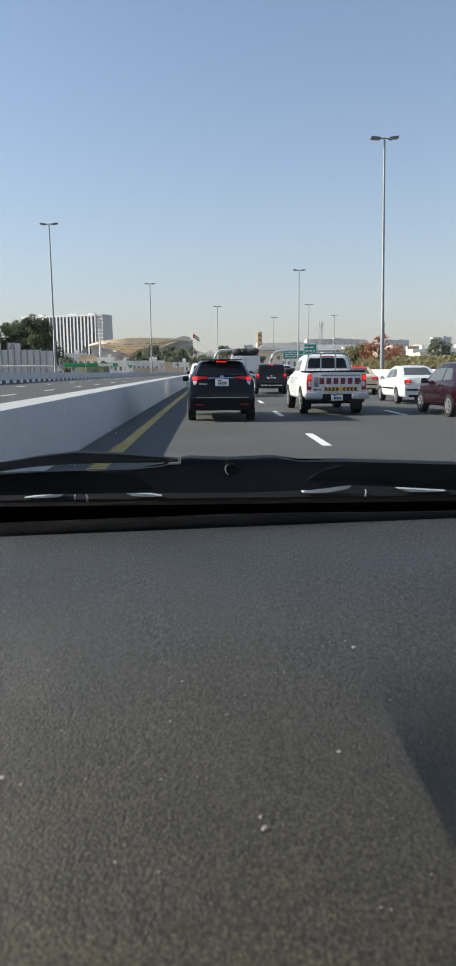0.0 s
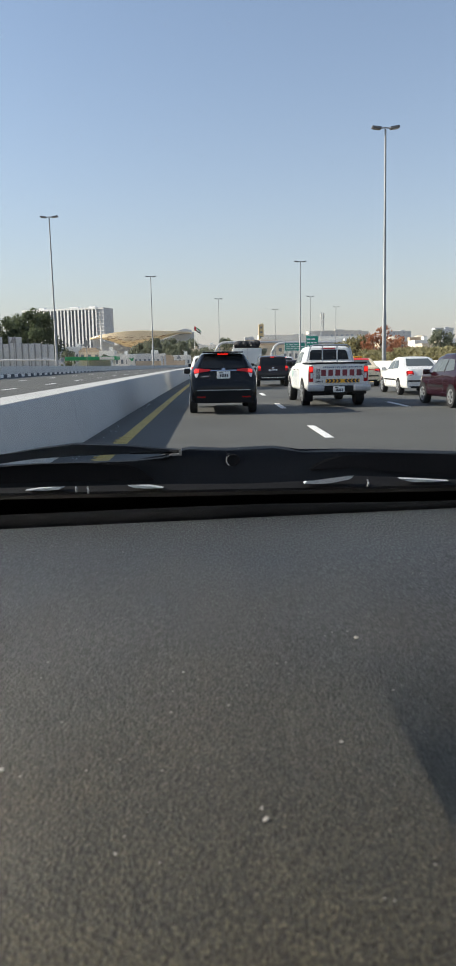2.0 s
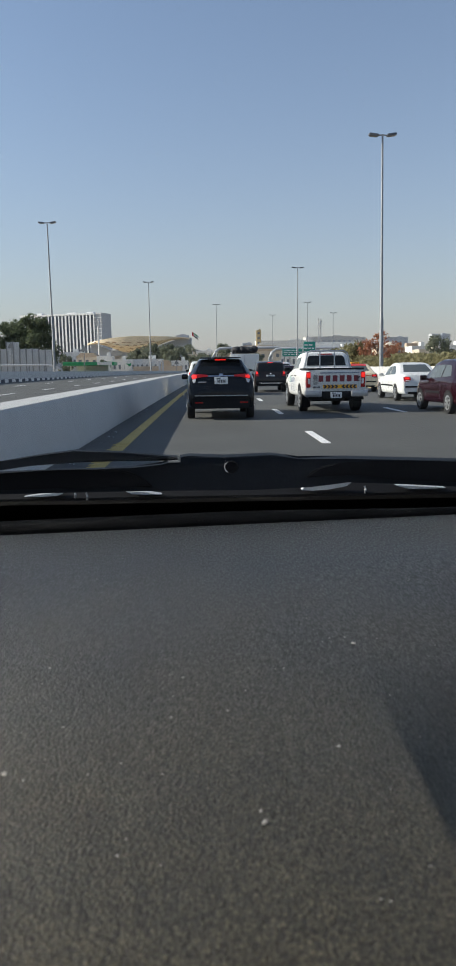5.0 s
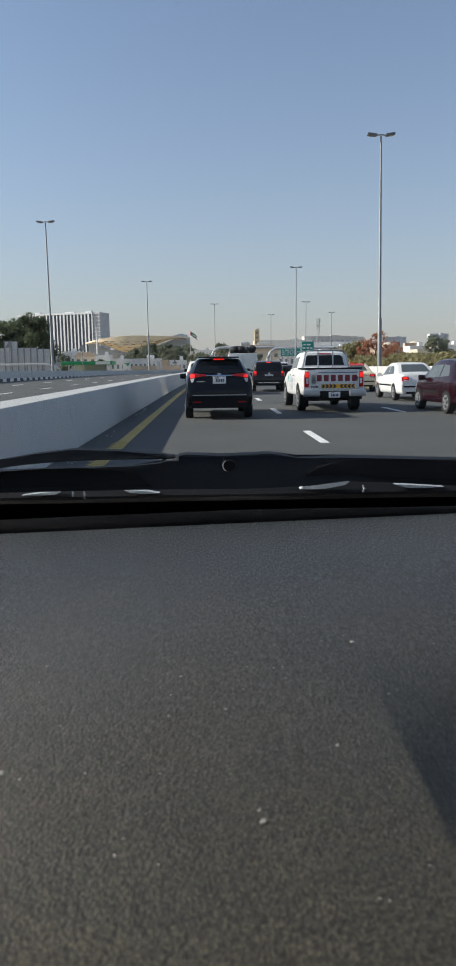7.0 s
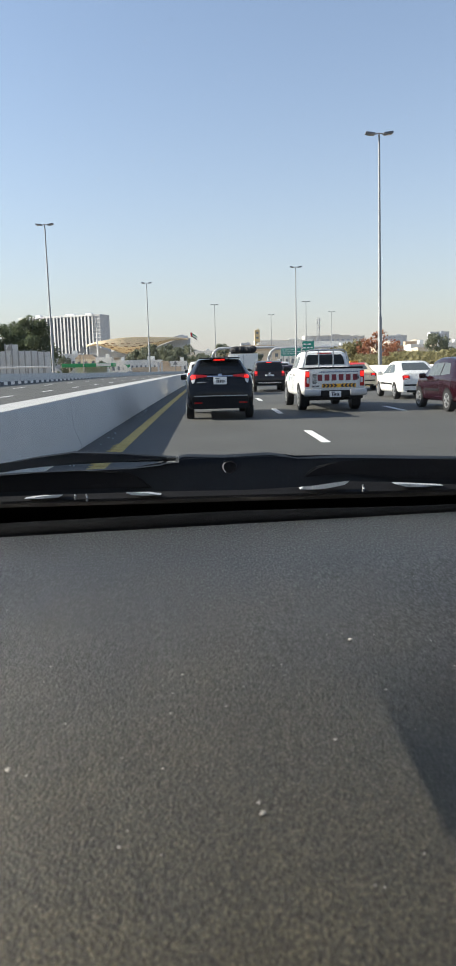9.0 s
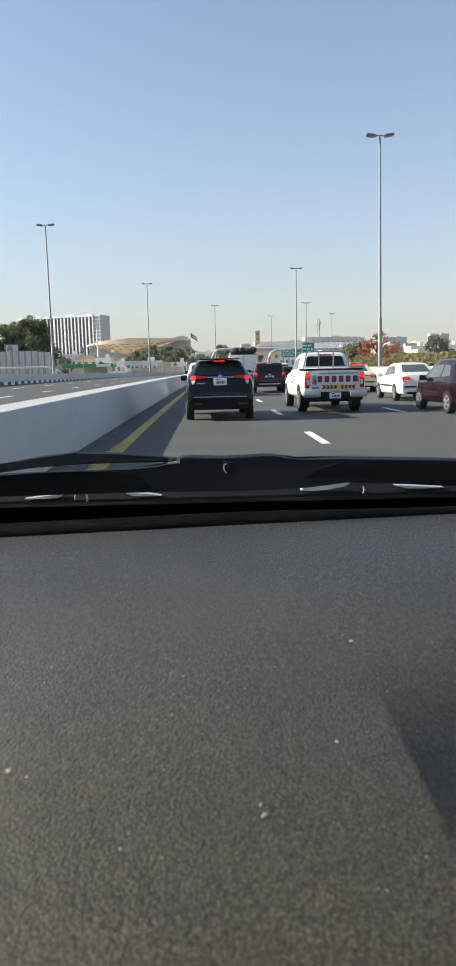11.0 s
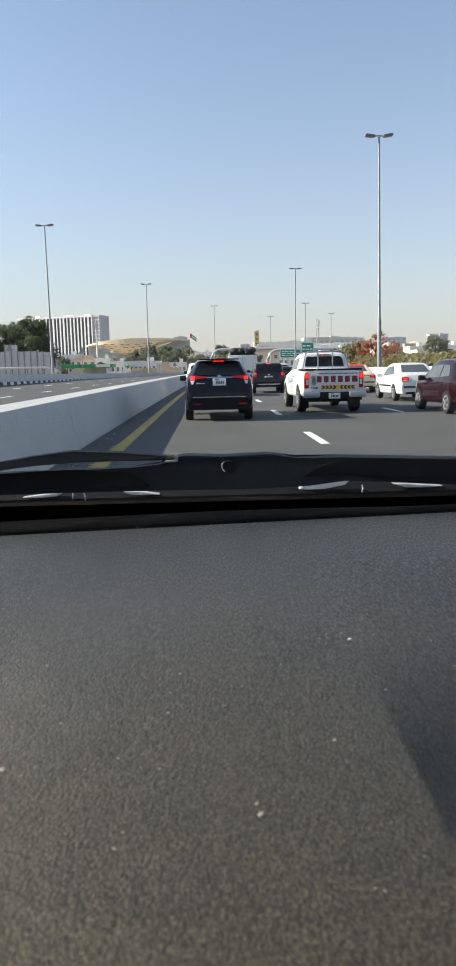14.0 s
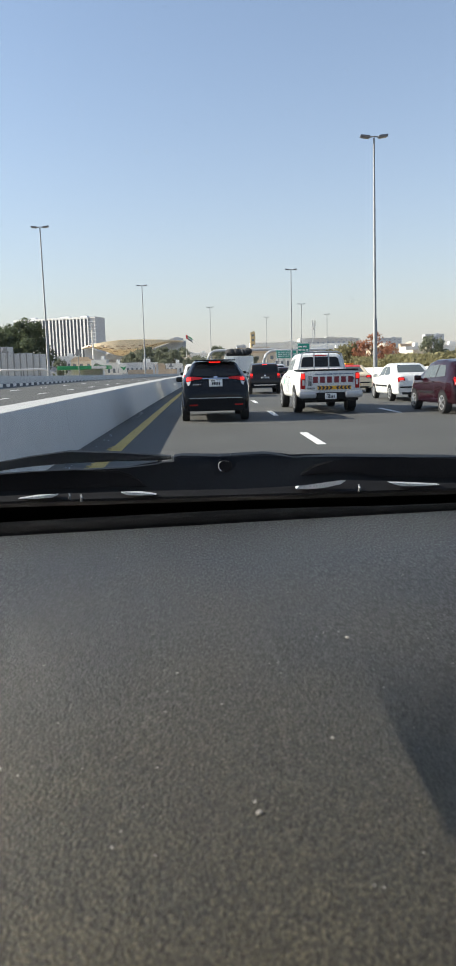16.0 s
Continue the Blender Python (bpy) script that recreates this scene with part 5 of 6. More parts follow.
# grit swept against the barrier's foot
grit = bmesh.new()
rng = random.Random(21)
for k in range(26):
    y = rng.uniform(9.0, 24.0)
    r0 = rng.choice((0.012, 0.016, 0.02, 0.035))
    bmesh.ops.create_icosphere(grit, subdivisions=1, radius=r0, matrix=pose(-2.08 + abs(rng.gauss(0, 0.10)), y, r0 * 0.4, rng.uniform(0, 90), 0, rng.uniform(0, 180)) @ Matrix.Diagonal((1.3, 0.8, 0.6, 1)))
tagged(part("grit", grit, GREYWALL), "scattered grit along the foot of the barrier", "debris", kind="stuff")


# the town and the planting lie turned about the eye to suit the road's bend
SWING = pose(0, 0, 0, 0, 0, 0.55) @ Matrix.Translation((0, -4.2, 0))


# ---- street furniture ----
def street_lamp():
    """Tall tapered steel mast with two lamp heads."""
    t = thing("street_lamp", "tall grey steel street lamp with two flat heads", "street lamp", "lamps along the motorway")
    part("pole", lathe(bmesh.new(), [(0.17, 0), (0.16, 4.9), (0.115, 5.0), (0.07, 18.1)], seg=12), STEEL, t)
    part("base_plate", boxes(((0, 0, 0.05), (0.6, 0.6, 0.1)), bevel=0.02), STEEL, t)
    part("cross_arm", tube(bmesh.new(), [(-0.6, 0, 18.12), (0, 0, 18.2), (0.6, 0, 18.12)], 0.05, 8), STEEL, t)
    for s in (-1, 1):
        bm = bmesh.new()
        box(bm, (s * 0.68, 0, 18.2), (0.72, 0.44, 0.18), 0.07, ry=-s * 7)
        head = part("lamp_head", bm, LAMP_GREY, t, "flat dark lamp head")
        bm = bmesh.new()
        box(bm, (s * 0.70, 0, 18.11), (0.50, 0.32, 0.03), 0.01, ry=-s * 7)
        part("lamp_glass", bm, GLASS_LAMP, head)
    return t


lamp = street_lamp()
lamp.matrix_basis = pose(13.5, 55, 0, 0, -0.95, 2)
for x, y in ((15.7, 124.4), (26.6, 189.6), (40.0, 227), (-18.3, 85.5), (-11.4, 142.8), (2.5, 193.4), (21.4, 234.3), (-18.6, 28.5)):
    copy_thing(lamp, pose(x, y, 0, 0, 0, random.uniform(-8, 8)))


def board(x0, x1, z0, z1, y, label):
    t = thing("road_sign", label, "sign", "direction signs")
    w, h = x1 - x0, z1 - z0
    cx = (x0 + x1) / 2
    t.matrix_basis = pose(cx, y, 0)
    part("panel", boxes(((0, 0, (z0 + z1) / 2), (w, 0.08, h)), bevel=0.02), SIGN_GREEN, t, "green sign panel")
    bm = bmesh.new()
    for u in (-0.5, 0.5):
        box(bm, (u * (w - 0.12), -0.05, (z0 + z1) / 2), (0.06, 0.02, h - 0.1))
        box(bm, (0, -0.05, (z0 + z1) / 2 + u * (h - 0.12)), (w - 0.1, 0.02, 0.06))
    part("border", bm, WHITE_SHEET, t, smooth=False)
    rng = random.Random(int(w * 100))
    bm = bmesh.new()
    for r in range(3):
        x = -w * 0.42
        while x < w * 0.30:
            d = rng.uniform(0.35, 0.9)
            box(bm, (x + d / 2, -0.05, z1 - h * (0.24 + 0.24 * r)), (d, 0.02, h * 0.10))
            x += d + 0.22
    tagged(part("lettering_bars", bm, WHITE_SHEET, t, "rows of white bars", smooth=False), kind="stuff")
    bm = bmesh.new()
    for u in (-0.38, 0.38):
        tube(bm, [(u * w, 0.12, 0), (u * w, 0.12, z1)], 0.09, 8)
    part("sign_posts", bm, STEEL, t)


board(16.3, 20.8, 3.62, 5.4, 156, "green motorway direction sign with white bars")
board(21.25, 24.0, 3.8, 6.9, 158, "tall green motorway direction sign with white bars")
gantry = thing("sign_gantry", "grey steel arch gantry across the carriageway ahead", "gantry", m=SWING)
for x0, x1, zt in ((2.91, 5.49, 6.05), (15.7, 18.1, 5.55)):
    bm = bmesh.new()
    yy = 175 if x0 < 8 else 167
    tube(bm, [(x0, yy, 0), (x0, yy, zt - 2.2), (x0 + 0.5, yy, zt - 0.9), (x0 + 1.6, yy, zt - 0.1), (x0 + 3.2, yy, zt), (x0 + 16, yy, zt)], 0.32, 10)
    part("arch", bm, GREYWALL, gantry, "curved steel arch")


# ---- planting ----
def tree(name, label, h, w, leaf, seed, trunk_h=0.3, n=2600, size=0.34):
    rng = random.Random(seed)
    t = thing(name, label, "tree")
    bm = bmesh.new()
    tube(bm, [(0, 0, 0), (0.05, 0.03, h * trunk_h), (0.0, 0.1, h * 0.6), (0.1, 0, h * 0.85)], 0.04 * h * 0.6, 8, 0.03)
    limbs = []
    for k in range(9):
        a, e = rng.uniform(0, 6.28), rng.uniform(0.25, 1.0)
        z0 = h * rng.uniform(trunk_h, 0.65)
        end = Vector((math.cos(a) * w * 0.36 * e, math.sin(a) * w * 0.36 * e, z0 + h * rng.uniform(0.1, 0.3)))
        tube(bm, [(0, 0, z0), tuple((Vector((0, 0, z0)) + end) / 2 + Vector((0, 0, 0.2))), tuple(end)], 0.012 * h, 6, 0.02)
        limbs.append(end)
    part("trunk", bm, BARK, t)
    clumps = []
    for k in range(34):
        a, rr, zz = rng.uniform(0, 6.28), math.sqrt(rng.random()), rng.random()
        lim = math.sin(math.pi * (0.16 + 0.78 * zz)) ** 0.7
        c = Vector((math.cos(a) * rr * w * 0.44 * lim, math.sin(a) * rr * w * 0.44 * lim, h * (trunk_h * 0.75 + (0.98 - trunk_h * 0.75) * zz)))
        clumps.append((c, rng.uniform(0.09, 0.17) * w))
    verts, faces = [], []
    for k in range(n):
        c, r = rng.choice(clumps)
        d = Vector((rng.gauss(0, 1), rng.gauss(0, 1), rng.gauss(0, 0.8))).normalized() * r * rng.uniform(0.5, 1.05)
        p = c + d
        u = Vector((rng.gauss(0, 1), rng.gauss(0, 1), rng.gauss(0, 1))).normalized()
        v = u.cross(Vector((rng.gauss(0, 1), rng.gauss(0, 1), rng.gauss(0, 1)))).normalized()
        s = size * rng.uniform(0.6, 1.3)
        i = len(verts)
        verts += [p - u * s, p + v * s * 0.45, p + u * s, p - v * s * 0.45]
        faces.append((i, i + 1, i + 2, i + 3))
    me = bpy.data.meshes.new("crown")
    me.from_pydata(verts, [], faces)
    me.materials.append(leaf)
    ob = new("crown", me)
    ob.parent = t
    return tagged(ob, kind="stuff") and t


green = tree("tree", "dense dark green roadside tree behind the noise screen", 14.5, 13, LEAF, 1, 0.12, 5200, 0.42)
green2 = tree("tree", "dense dark green roadside tree behind the noise screen", 14.0, 14, LEAF, 2, 0.12, 5200, 0.42)
for k, (x, y, s, src) in enumerate(((-58, 200, 1.1, green), (-50.5, 204, 1.1, green2), (-45.0, 199, 1.05, green), (-64, 196, 1.05, green2), (-72, 205, 1.0, green), (-80, 200, 1.05, green2), (-47, 212, 1.0, green2), (-54.5, 214, 1.02, green))):
    if k == 0:
        green.matrix_basis = SWING @ pose(x, y, 0)
    elif k == 1:
        green2.matrix_basis = SWING @ pose(x, y, 0, 0, 0, 70)
    else:
        c = copy_thing(src, SWING @ pose(x, y, 0, 0, 0, 47 * k))
        c.scale = (s, s, s)
red = tree("tree", "bare-limbed tree with orange-red blossom beyond the parapet", 6.10, 6.2, LEAF_RED, 5, 0.25, 1500, 0.26)
red.matrix_basis = SWING @ pose(27.63, 115, 0)
red_b = copy_thing(red, SWING @ pose(32.74, 122, 0, 0, 0, 110))
red_b.scale = (0.85, 0.85, 0.82)
olive = tree("tree", "dusty olive green tree beyond the parapet", 4.77, 6.0, LEAF_OLIVE, 6, 0.15, 2600, 0.30)
olive.matrix_basis = SWING @ pose(24.74, 118, 0)
olive_b = copy_thing(olive, SWING @ pose(23.29, 124, 0, 0, 0, 60))
olive_b.scale = (0.9, 0.9, 0.85)
far_g = tree("tree", "grey-green town tree in the distance", 8.59, 9, LEAF_HAZY, 7, 0.15, 2600, 0.4)
far_g.matrix_basis = SWING @ pose(62.34, 190, 0)
for px, py, s in ((-17.28, 330, 1.0), (-19.07, 300, 0.8), (-11.44, 290, 0.75), (1.41, 260, 0.75), (19.32, 250, 0.7), (-7.35, 480, 1.9), (-48.18, 260, 0.75), (13.17, 420, 1.7), (-2.2, 254, 0.66), (-21.0, 304, 1.3), (-27.5, 310, 1.1), (-15.0, 324, 1.35), (-9.5, 318, 1.2), (2.2, 244, 0.62), (-32.0, 236, 0.5), (0.5, 330, 0.9)):
    c = copy_thing(far_g, SWING @ pose(px, py, 0, 0, 0, px * 7))
    c.scale = (s, s, s)


def hedge(name, label, x0, x1, y0, y1, h, leaf, seed, n):
    rng = random.Random(seed)
    verts, faces = [], []
    for k in range(n):
        f = rng.random()
        top = h * (0.65 + 0.35 * noise.noise(Vector((f * 9, seed, 0))))
        p = Vector((x0 + (x1 - x0) * f + rng.uniform(-1.5, 1.5), y0 + (y1 - y0) * f + rng.uniform(-1.5, 1.5), top * math.sqrt(rng.random())))
        u = Vector((rng.gauss(0, 1), rng.gauss(0, 1), rng.gauss(0, 1))).normalized()
        v = u.cross(Vector((rng.gauss(0, 1), rng.gauss(0, 1), rng.gauss(0, 1)))).normalized()
        s = 0.26 * rng.uniform(0.6, 1.3)
        i = len(verts)
        verts += [p - u * s, p + v * s * 0.5, p + u * s, p - v * s * 0.5]
        faces.append((i, i + 1, i + 2, i + 3))
    me = bpy.data.meshes.new(name)
    me.from_pydata(verts, [], faces)
    me.materials.append(leaf)
    ob = tagged(new(name, me), label, "hedge", kind="stuff")
    ob.matrix_basis = SWING.copy()
    return ob


hedge("hedge", "long dusty olive hedge behind the white parapet", 20.5, 25, 56, 108, 3.4, LEAF_OLIVE, 3, 9000)
hedge("hedge", "long dusty olive hedge behind the white parapet", 25, 28.5, 108, 152, 4.3, LEAF_OLIVE, 4, 6000)

# noise screen beside the opposite carriageway
screen_wall = thing("noise_screen", "weathered grey panel noise screen beside the opposite carriageway", "fence", kind="structure", m=SWING)
sx = np.linspace(-50.07, -32.24, 14)
for k in range(13):
    raised = k in (3, 4, 6, 7)
    h = 5.99 + (1.4 if raised else 0) - (0.25 if k > 10 else 0)
    c = (sx[k] + sx[k + 1]) / 2
    part("panel", boxes(((c, 160, h / 2), (sx[k + 1] - sx[k] - 0.05, 0.12, h)), bevel=0.01), SCREEN, screen_wall)
    part("post", boxes(((sx[k], 159.9, h / 2 + 0.1), (0.22, 0.3, h + 0.2)), bevel=0.02), STEEL, screen_wall)


# ---- buildings ----
def block(name, label, x, y, w, d, h, wall, floors=2, bays=4, roof="flat", category="building", rz=0, glass=WINDOW, group="", win=(0.42, 0.36)):
    """A rendered block with parapet and window openings set into its front."""
    t = thing(name, label, category, group)
    t.matrix_basis = SWING @ pose(x, y, 0, 0, 0, rz)
    part("wall", boxes(((0, 0, h / 2), (w, d, h))), wall, t, smooth=False)
    if roof == "flat":
        part("roof", boxes(((0, 0, h + 0.3), (w * 1.02, d * 1.02, 0.6)), ((w * 0.2, 0, h + 1.2), (w * 0.2, d * 0.3, 1.6))), wall, t, smooth=False)
    else:
        bm = bmesh.new()
        prism(bm, [(-w * 0.55, h), (w * 0.55, h), (w * 0.3, h * 1.28), (-w * 0.3, h * 1.28)], "y", -d * 0.55, d * 0.55)
        part("roof", bm, TAN, t, "tiled hipped roof", smooth=False)
    fh, bw = h / floors, w / bays
    me = finish("window", boxes(((0, 0, 0), (bw * win[0], 0.3, fh * win[1]))), glass, False)
    for i in range(floors):
        for j in range(bays):
            ob = new("window", me)
            ob.parent = t
            ob.matrix_basis = pose(-w / 2 + bw * (j + 0.5), -d / 2 - 0.05, fh * (i + 0.5))
    return t


# striped hotel slab
hx0, hx1, hy = -164.4, -86.1, 650
hz = 50.49
hotel = thing("hotel", "long white slab hotel with vertical fins and dark window strips", "building")
hw = (hx1 - hx0) * 1.04
hotel.matrix_basis = SWING @ pose((hx0 + hx1) / 2, hy, 0, 0, 0, -20)
part("wall", boxes(((-hw * 0.04, 9, hz / 2 - 1), (hw * 0.9, 18, hz - 2))), HOTEL_DARK, hotel, "grey glazed wall", smooth=False)
part("end_wall", boxes(((hw * 0.46, 10, hz / 2), (hw * 0.09, 18, hz))), GREYWALL, hotel, "grey latticed end wall", smooth=False)
part("roof", boxes(((-hw * 0.04, 9, hz - 0.7), (hw * 0.92, 19, 1.4)), ((-hw * 0.3, 9, hz + 1), (5, 5, 2)), ((hw * 0.1, 9, hz + 0.8), (9, 5, 1.6)), ((hw * 0.33, 9, hz + 0.8), (6, 5, 1.6))), HOTEL_WHITE, hotel, smooth=False)
rng = random.Random(8)
for k in range(22):
    x = -hw * 0.48 + hw * 0.90 * k / 21
    wv = rng.choice((1.0, 1.3, 1.6))
    part("fin", boxes(((x, -0.15, hz / 2), (wv, 0.5, hz))), HOTEL_WHITE, hotel, smooth=False)
flo = finish("floor_band", boxes(((0, -0.05, 0), (hw * 0.9, 0.2, 0.3))), HOTEL_DARK, False)
for k in range(13):
    ob = new("floor_band", flo)
    ob.parent = hotel
    ob.matrix_basis = pose(-hw * 0.04, 0, hz * (k + 0.5) / 13)
lat = finish("lattice_bar", boxes(((0, -0.2, 0), (hw * 0.09, 0.5, 0.7))), HOTEL_WHITE, False)
for k in range(16):
    ob = new("lattice_bar", lat)
    ob.parent = hotel
    ob.matrix_basis = pose(hw * 0.46, 1, hz * (k + 0.7) / 16)

# golden shell station
st_x0, st_x1, sy = -80.80, -7.96, 520
zt, zb0 = 23.9, 12.9
station = thing("metro_station", "metro station with a golden shell roof and grey-blue wings", "building")
scx, sw = (st_x0 + st_x1) / 2, (st_x1 - st_x0) / 2
station.matrix_basis = SWING @ pose(scx, sy, 0)


def shell_top(u):
    return zt - (4.2 * u * u if u < 0 else 0.8 * u * u)


def shell_z(u):
    """Lower edge of the shell: drooping to a point left of its middle."""
    c = min(1.0, abs((u + 0.14) / (0.82 if u < -0.14 else 0.98)))
    return shell_top(u) - 1.2 - (shell_top(u) - 1.2 - zb0) * (0.5 + 0.5 * math.cos(math.pi * c)) ** 0.9


bm = bmesh.new()
rows = []
for i in range(41):
    u = -1 + 2 * i / 40
    wid = 16 * math.sqrt(max(0.02, 1 - u * u))
    lo = shell_z(u)
    hi = shell_top(u)
    row = [bm.verts.new((u * sw, -wid * math.sin(a) - 2 * math.cos(a), lo + (hi - lo) * (1 - math.cos(a)) / 2)) for a in np.linspace(0.0, math.pi / 2, 8)]
    row += [bm.verts.new((u * sw, -wid * math.cos(a), hi + (0.7 - 0.5 * abs(u)) * math.sin(a))) for a in np.linspace(0.2, math.pi, 7)]
    rows.append(row)
for a, b in zip(rows, rows[1:]):
    for k in range(len(a) - 1):
        bm.faces.new((a[k], b[k], b[k + 1], a[k + 1]))
golden = part("golden_shell", bm, GOLD, station, "golden clad shell roof")
rng = random.Random(4)
slit = finish("shell_slit", boxes(((0, 0, 0), (2.7, 0.6, 0.40)), bevel=0.05), GOLD_DARK)
gt = BVHTree.FromPolygons([v.co.copy() for v in golden.data.vertices], [tuple(p.vertices) for p in golden.data.polygons])
for i in range(11):
    for j in range(4):
        u = -0.8 + 1.5 * (i + 0.5 * (j % 2)) / 10 + rng.uniform(-0.03, 0.03)
        lo = shell_z(u)
        z = lo + (zt - 3 - lo) * (0.12 + 0.24 * j)
        hit = gt.ray_cast(Vector((u * sw, -60, z)), Vector((0, 1, 0)))[0]
        if hit and z < zt - 2.2 and z > lo + 0.6:
            ob = new("shell_slit", slit)
            ob.parent = station
            ob.matrix_basis = pose(hit.x, hit.y - 0.05, hit.z)
bm = bmesh.new()
prism(bm, [(-sw * 0.98, zb0 - 4), (-sw * 0.2, zb0 - 4), (-sw * 0.2, zb0 + 0.5), (-sw * 0.55, zb0 + 2.2), (-sw * 0.95, zt - 3.5)], "y", 3, 12)
part("wing", bm, GREY_PANEL, station, "grey-blue side wing")
bm = bmesh.new()
prism(bm, [(-sw * 0.2, zb0 - 4), (sw * 1.02, zb0 - 4), (sw * 1.05, zt - 0.5), (sw * 0.8, zt - 1.0), (sw * 0.25, zb0 + 3.4), (-sw * 0.2, zb0 + 0.5)], "y", 3, 12)
part("wing", bm, GREY_PANEL, station, "grey-blue side wing")
bm = bmesh.new()
box(bm, (sw * 0.86, 14, (zt + 1.5) / 2), (sw * 0.26, 10, zt + 1.5))
box(bm, (sw * 0.86, 14, zt + 1.9), (sw * 0.12, 4, 0.9))
part("lift_tower", bm, GREYWALL, station, "grey block tower", smooth=False)
part("base", boxes(((0, 8, (zb0 - 2) / 2), (sw * 1.9, 10, zb0 - 2))), OFFWHITE, station, smooth=False)

# petrol station with green canopy, and its sign
petrol = thing("petrol_station", "low petrol station with a bright green canopy", "building")
px0, px1 = -42.62, -26.87
petrol.matrix_basis = SWING @ pose((px0 + px1) / 2, 230, 0)
zc = 3.19
part("canopy", boxes(((0, 0, zc), (px1 - px0, 9, 1.1)), bevel=0.1), CANOPY_GREEN, petrol, "bright green canopy")
part("canopy_band", boxes(((5, -4.56, zc), (4.5, 0.1, 0.9))), OFFWHITE, petrol, smooth=False)
for u in (-0.4, -0.1, 0.2, 0.42):
    part("column", boxes(((u * (px1 - px0), 0, zc / 2), (0.4, 0.4, zc))), OFFWHITE, petrol, smooth=False)
part("kiosk", boxes(((0, 6, 1.4), (10, 5, 2.8))), OFFWHITE, petrol, smooth=False)
sg = thing("forecourt_sign", "white forecourt sign board with a green wave shape", "sign")
sg.matrix_basis = SWING @ pose(-22.42, 225, 0)
zs = 4.25
part("board", boxes(((0, 0, zs / 2 + 0.6), (2.4, 0.3, zs - 1.2)), bevel=0.05), OFFWHITE, sg)
bm = bmesh.new()
prism(bm, [(-0.9, zs - 1.0), (0.3, zs - 1.3), (1.0, zs - 0.9), (0.8, zs - 1.8), (0.1, zs - 2.2), (0.0, zs - 1.7)], "y", -0.19, -0.15)
part("wave_shape", bm, CANOPY_GREEN, sg)
part("foot", boxes(((0, 0, 0.35), (0.5, 0.25, 0.7))), STEEL, sg, smooth=False)

# nearer low town
TOWN = (
    (-67.62, 325, 9.3, 9, 7.06, GREYWALL, 1, 4, "flat"),
    (-59.66, 335, 11.5, 9, 8.78, OFFWHITE, 1, 5, "flat"),
    (-46.93, 305, 8.7, 9, 6.40, BEIGE, 2, 3, "hip"),
    (-38.51, 295, 6.0, 9, 6.13, OFFWHITE, 1, 3, "flat"),
    (-30.24, 275, 5.8, 9, 4.31, OFFWHITE, 1, 3, "flat"),
    (-21.73, 284, 13.7, 9, 4.53, OFFWHITE, 1, 8, "flat"),
    (-12.67, 266, 3.4, 9, 3.44, TAN, 1, 2, "hip"),
    (-8.26, 284, 6.5, 9, 3.86, OFFWHITE, 1, 4, "flat"),
    (-4.99, 404, 6.2, 9, 8.50, BEIGE, 1, 3, "flat"),
    (3.04, 464, 11.9, 9, 11.87, OFFWHITE, 2, 5, "flat"),
    (12.71, 424, 9.8, 9, 9.34, BEIGE, 2, 4, "flat"),
    (28.58, 524, 13.5, 9, 13.85, OFFWHITE, 2, 4, "flat"),
    (30.62, 430, 18, 12, 11.15, BEIGE, 2, 4, "hip"),
    (36.12, 400, 16, 12, 10.34, BEIGE, 2, 4, "hip"),
    (80.35, 420, 20, 12, 12.22, OFFWHITE, 2, 5, "flat"),
    (66.31, 300, 12, 9, 7.43, BEIGE, 2, 3, "flat"),
    (76.82, 300, 22, 9, 8.02, BEIGE, 2, 5, "flat"),
    (77.84, 280, 20, 9, 7.95, TAN, 3, 4, "flat"),
    (75.42, 250, 6.5, 8, 7.36, OFFWHITE, 1, 2, "flat"),
    (76.21, 240, 9, 8, 6.03, BEIGE, 1, 2, "flat"),
    (104.50, 300, 18, 9, 9.10, OFFWHITE, 2, 5, "flat"),
    (121.35, 320, 24, 9, 9.46, OFFWHITE, 2, 5, "flat"),
    (-88.58, 420, 40, 10, 7.5, GREYWALL, 2, 8, "flat"),
)
for k, (x, y, w, d, h, m, fl, bays, rf) in enumerate(TOWN):
    block("house", {"OFFWHITE": "off-white", "offwhite_render": "off-white", "beige_render": "beige", "tan_render": "tan", "grey_render": "grey"}[m.name] + (" rendered town house with a tiled roof" if rf == "hip" else " rendered flat-roofed town building with dark windows"), x, y, w, d, h, m, fl, bays, rf)
# farther town, with the haze mixed into its wall and window colours
rng = random.Random(12)
ROW = []
x = -560.0
while x < 640:
    w = rng.uniform(14, 44)
    ROW.append((x + w / 2, rng.uniform(980, 1250), w, rng.uniform(38, 52) if x > 150 else rng.uniform(26, 40)))
    x += w + rng.uniform(-4, 6)
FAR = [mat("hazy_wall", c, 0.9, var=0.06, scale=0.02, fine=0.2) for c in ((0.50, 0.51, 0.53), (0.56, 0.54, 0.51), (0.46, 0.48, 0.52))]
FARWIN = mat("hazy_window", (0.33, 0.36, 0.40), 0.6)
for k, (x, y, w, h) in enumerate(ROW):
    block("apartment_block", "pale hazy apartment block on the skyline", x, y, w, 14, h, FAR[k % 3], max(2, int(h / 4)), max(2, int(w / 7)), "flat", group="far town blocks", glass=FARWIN)
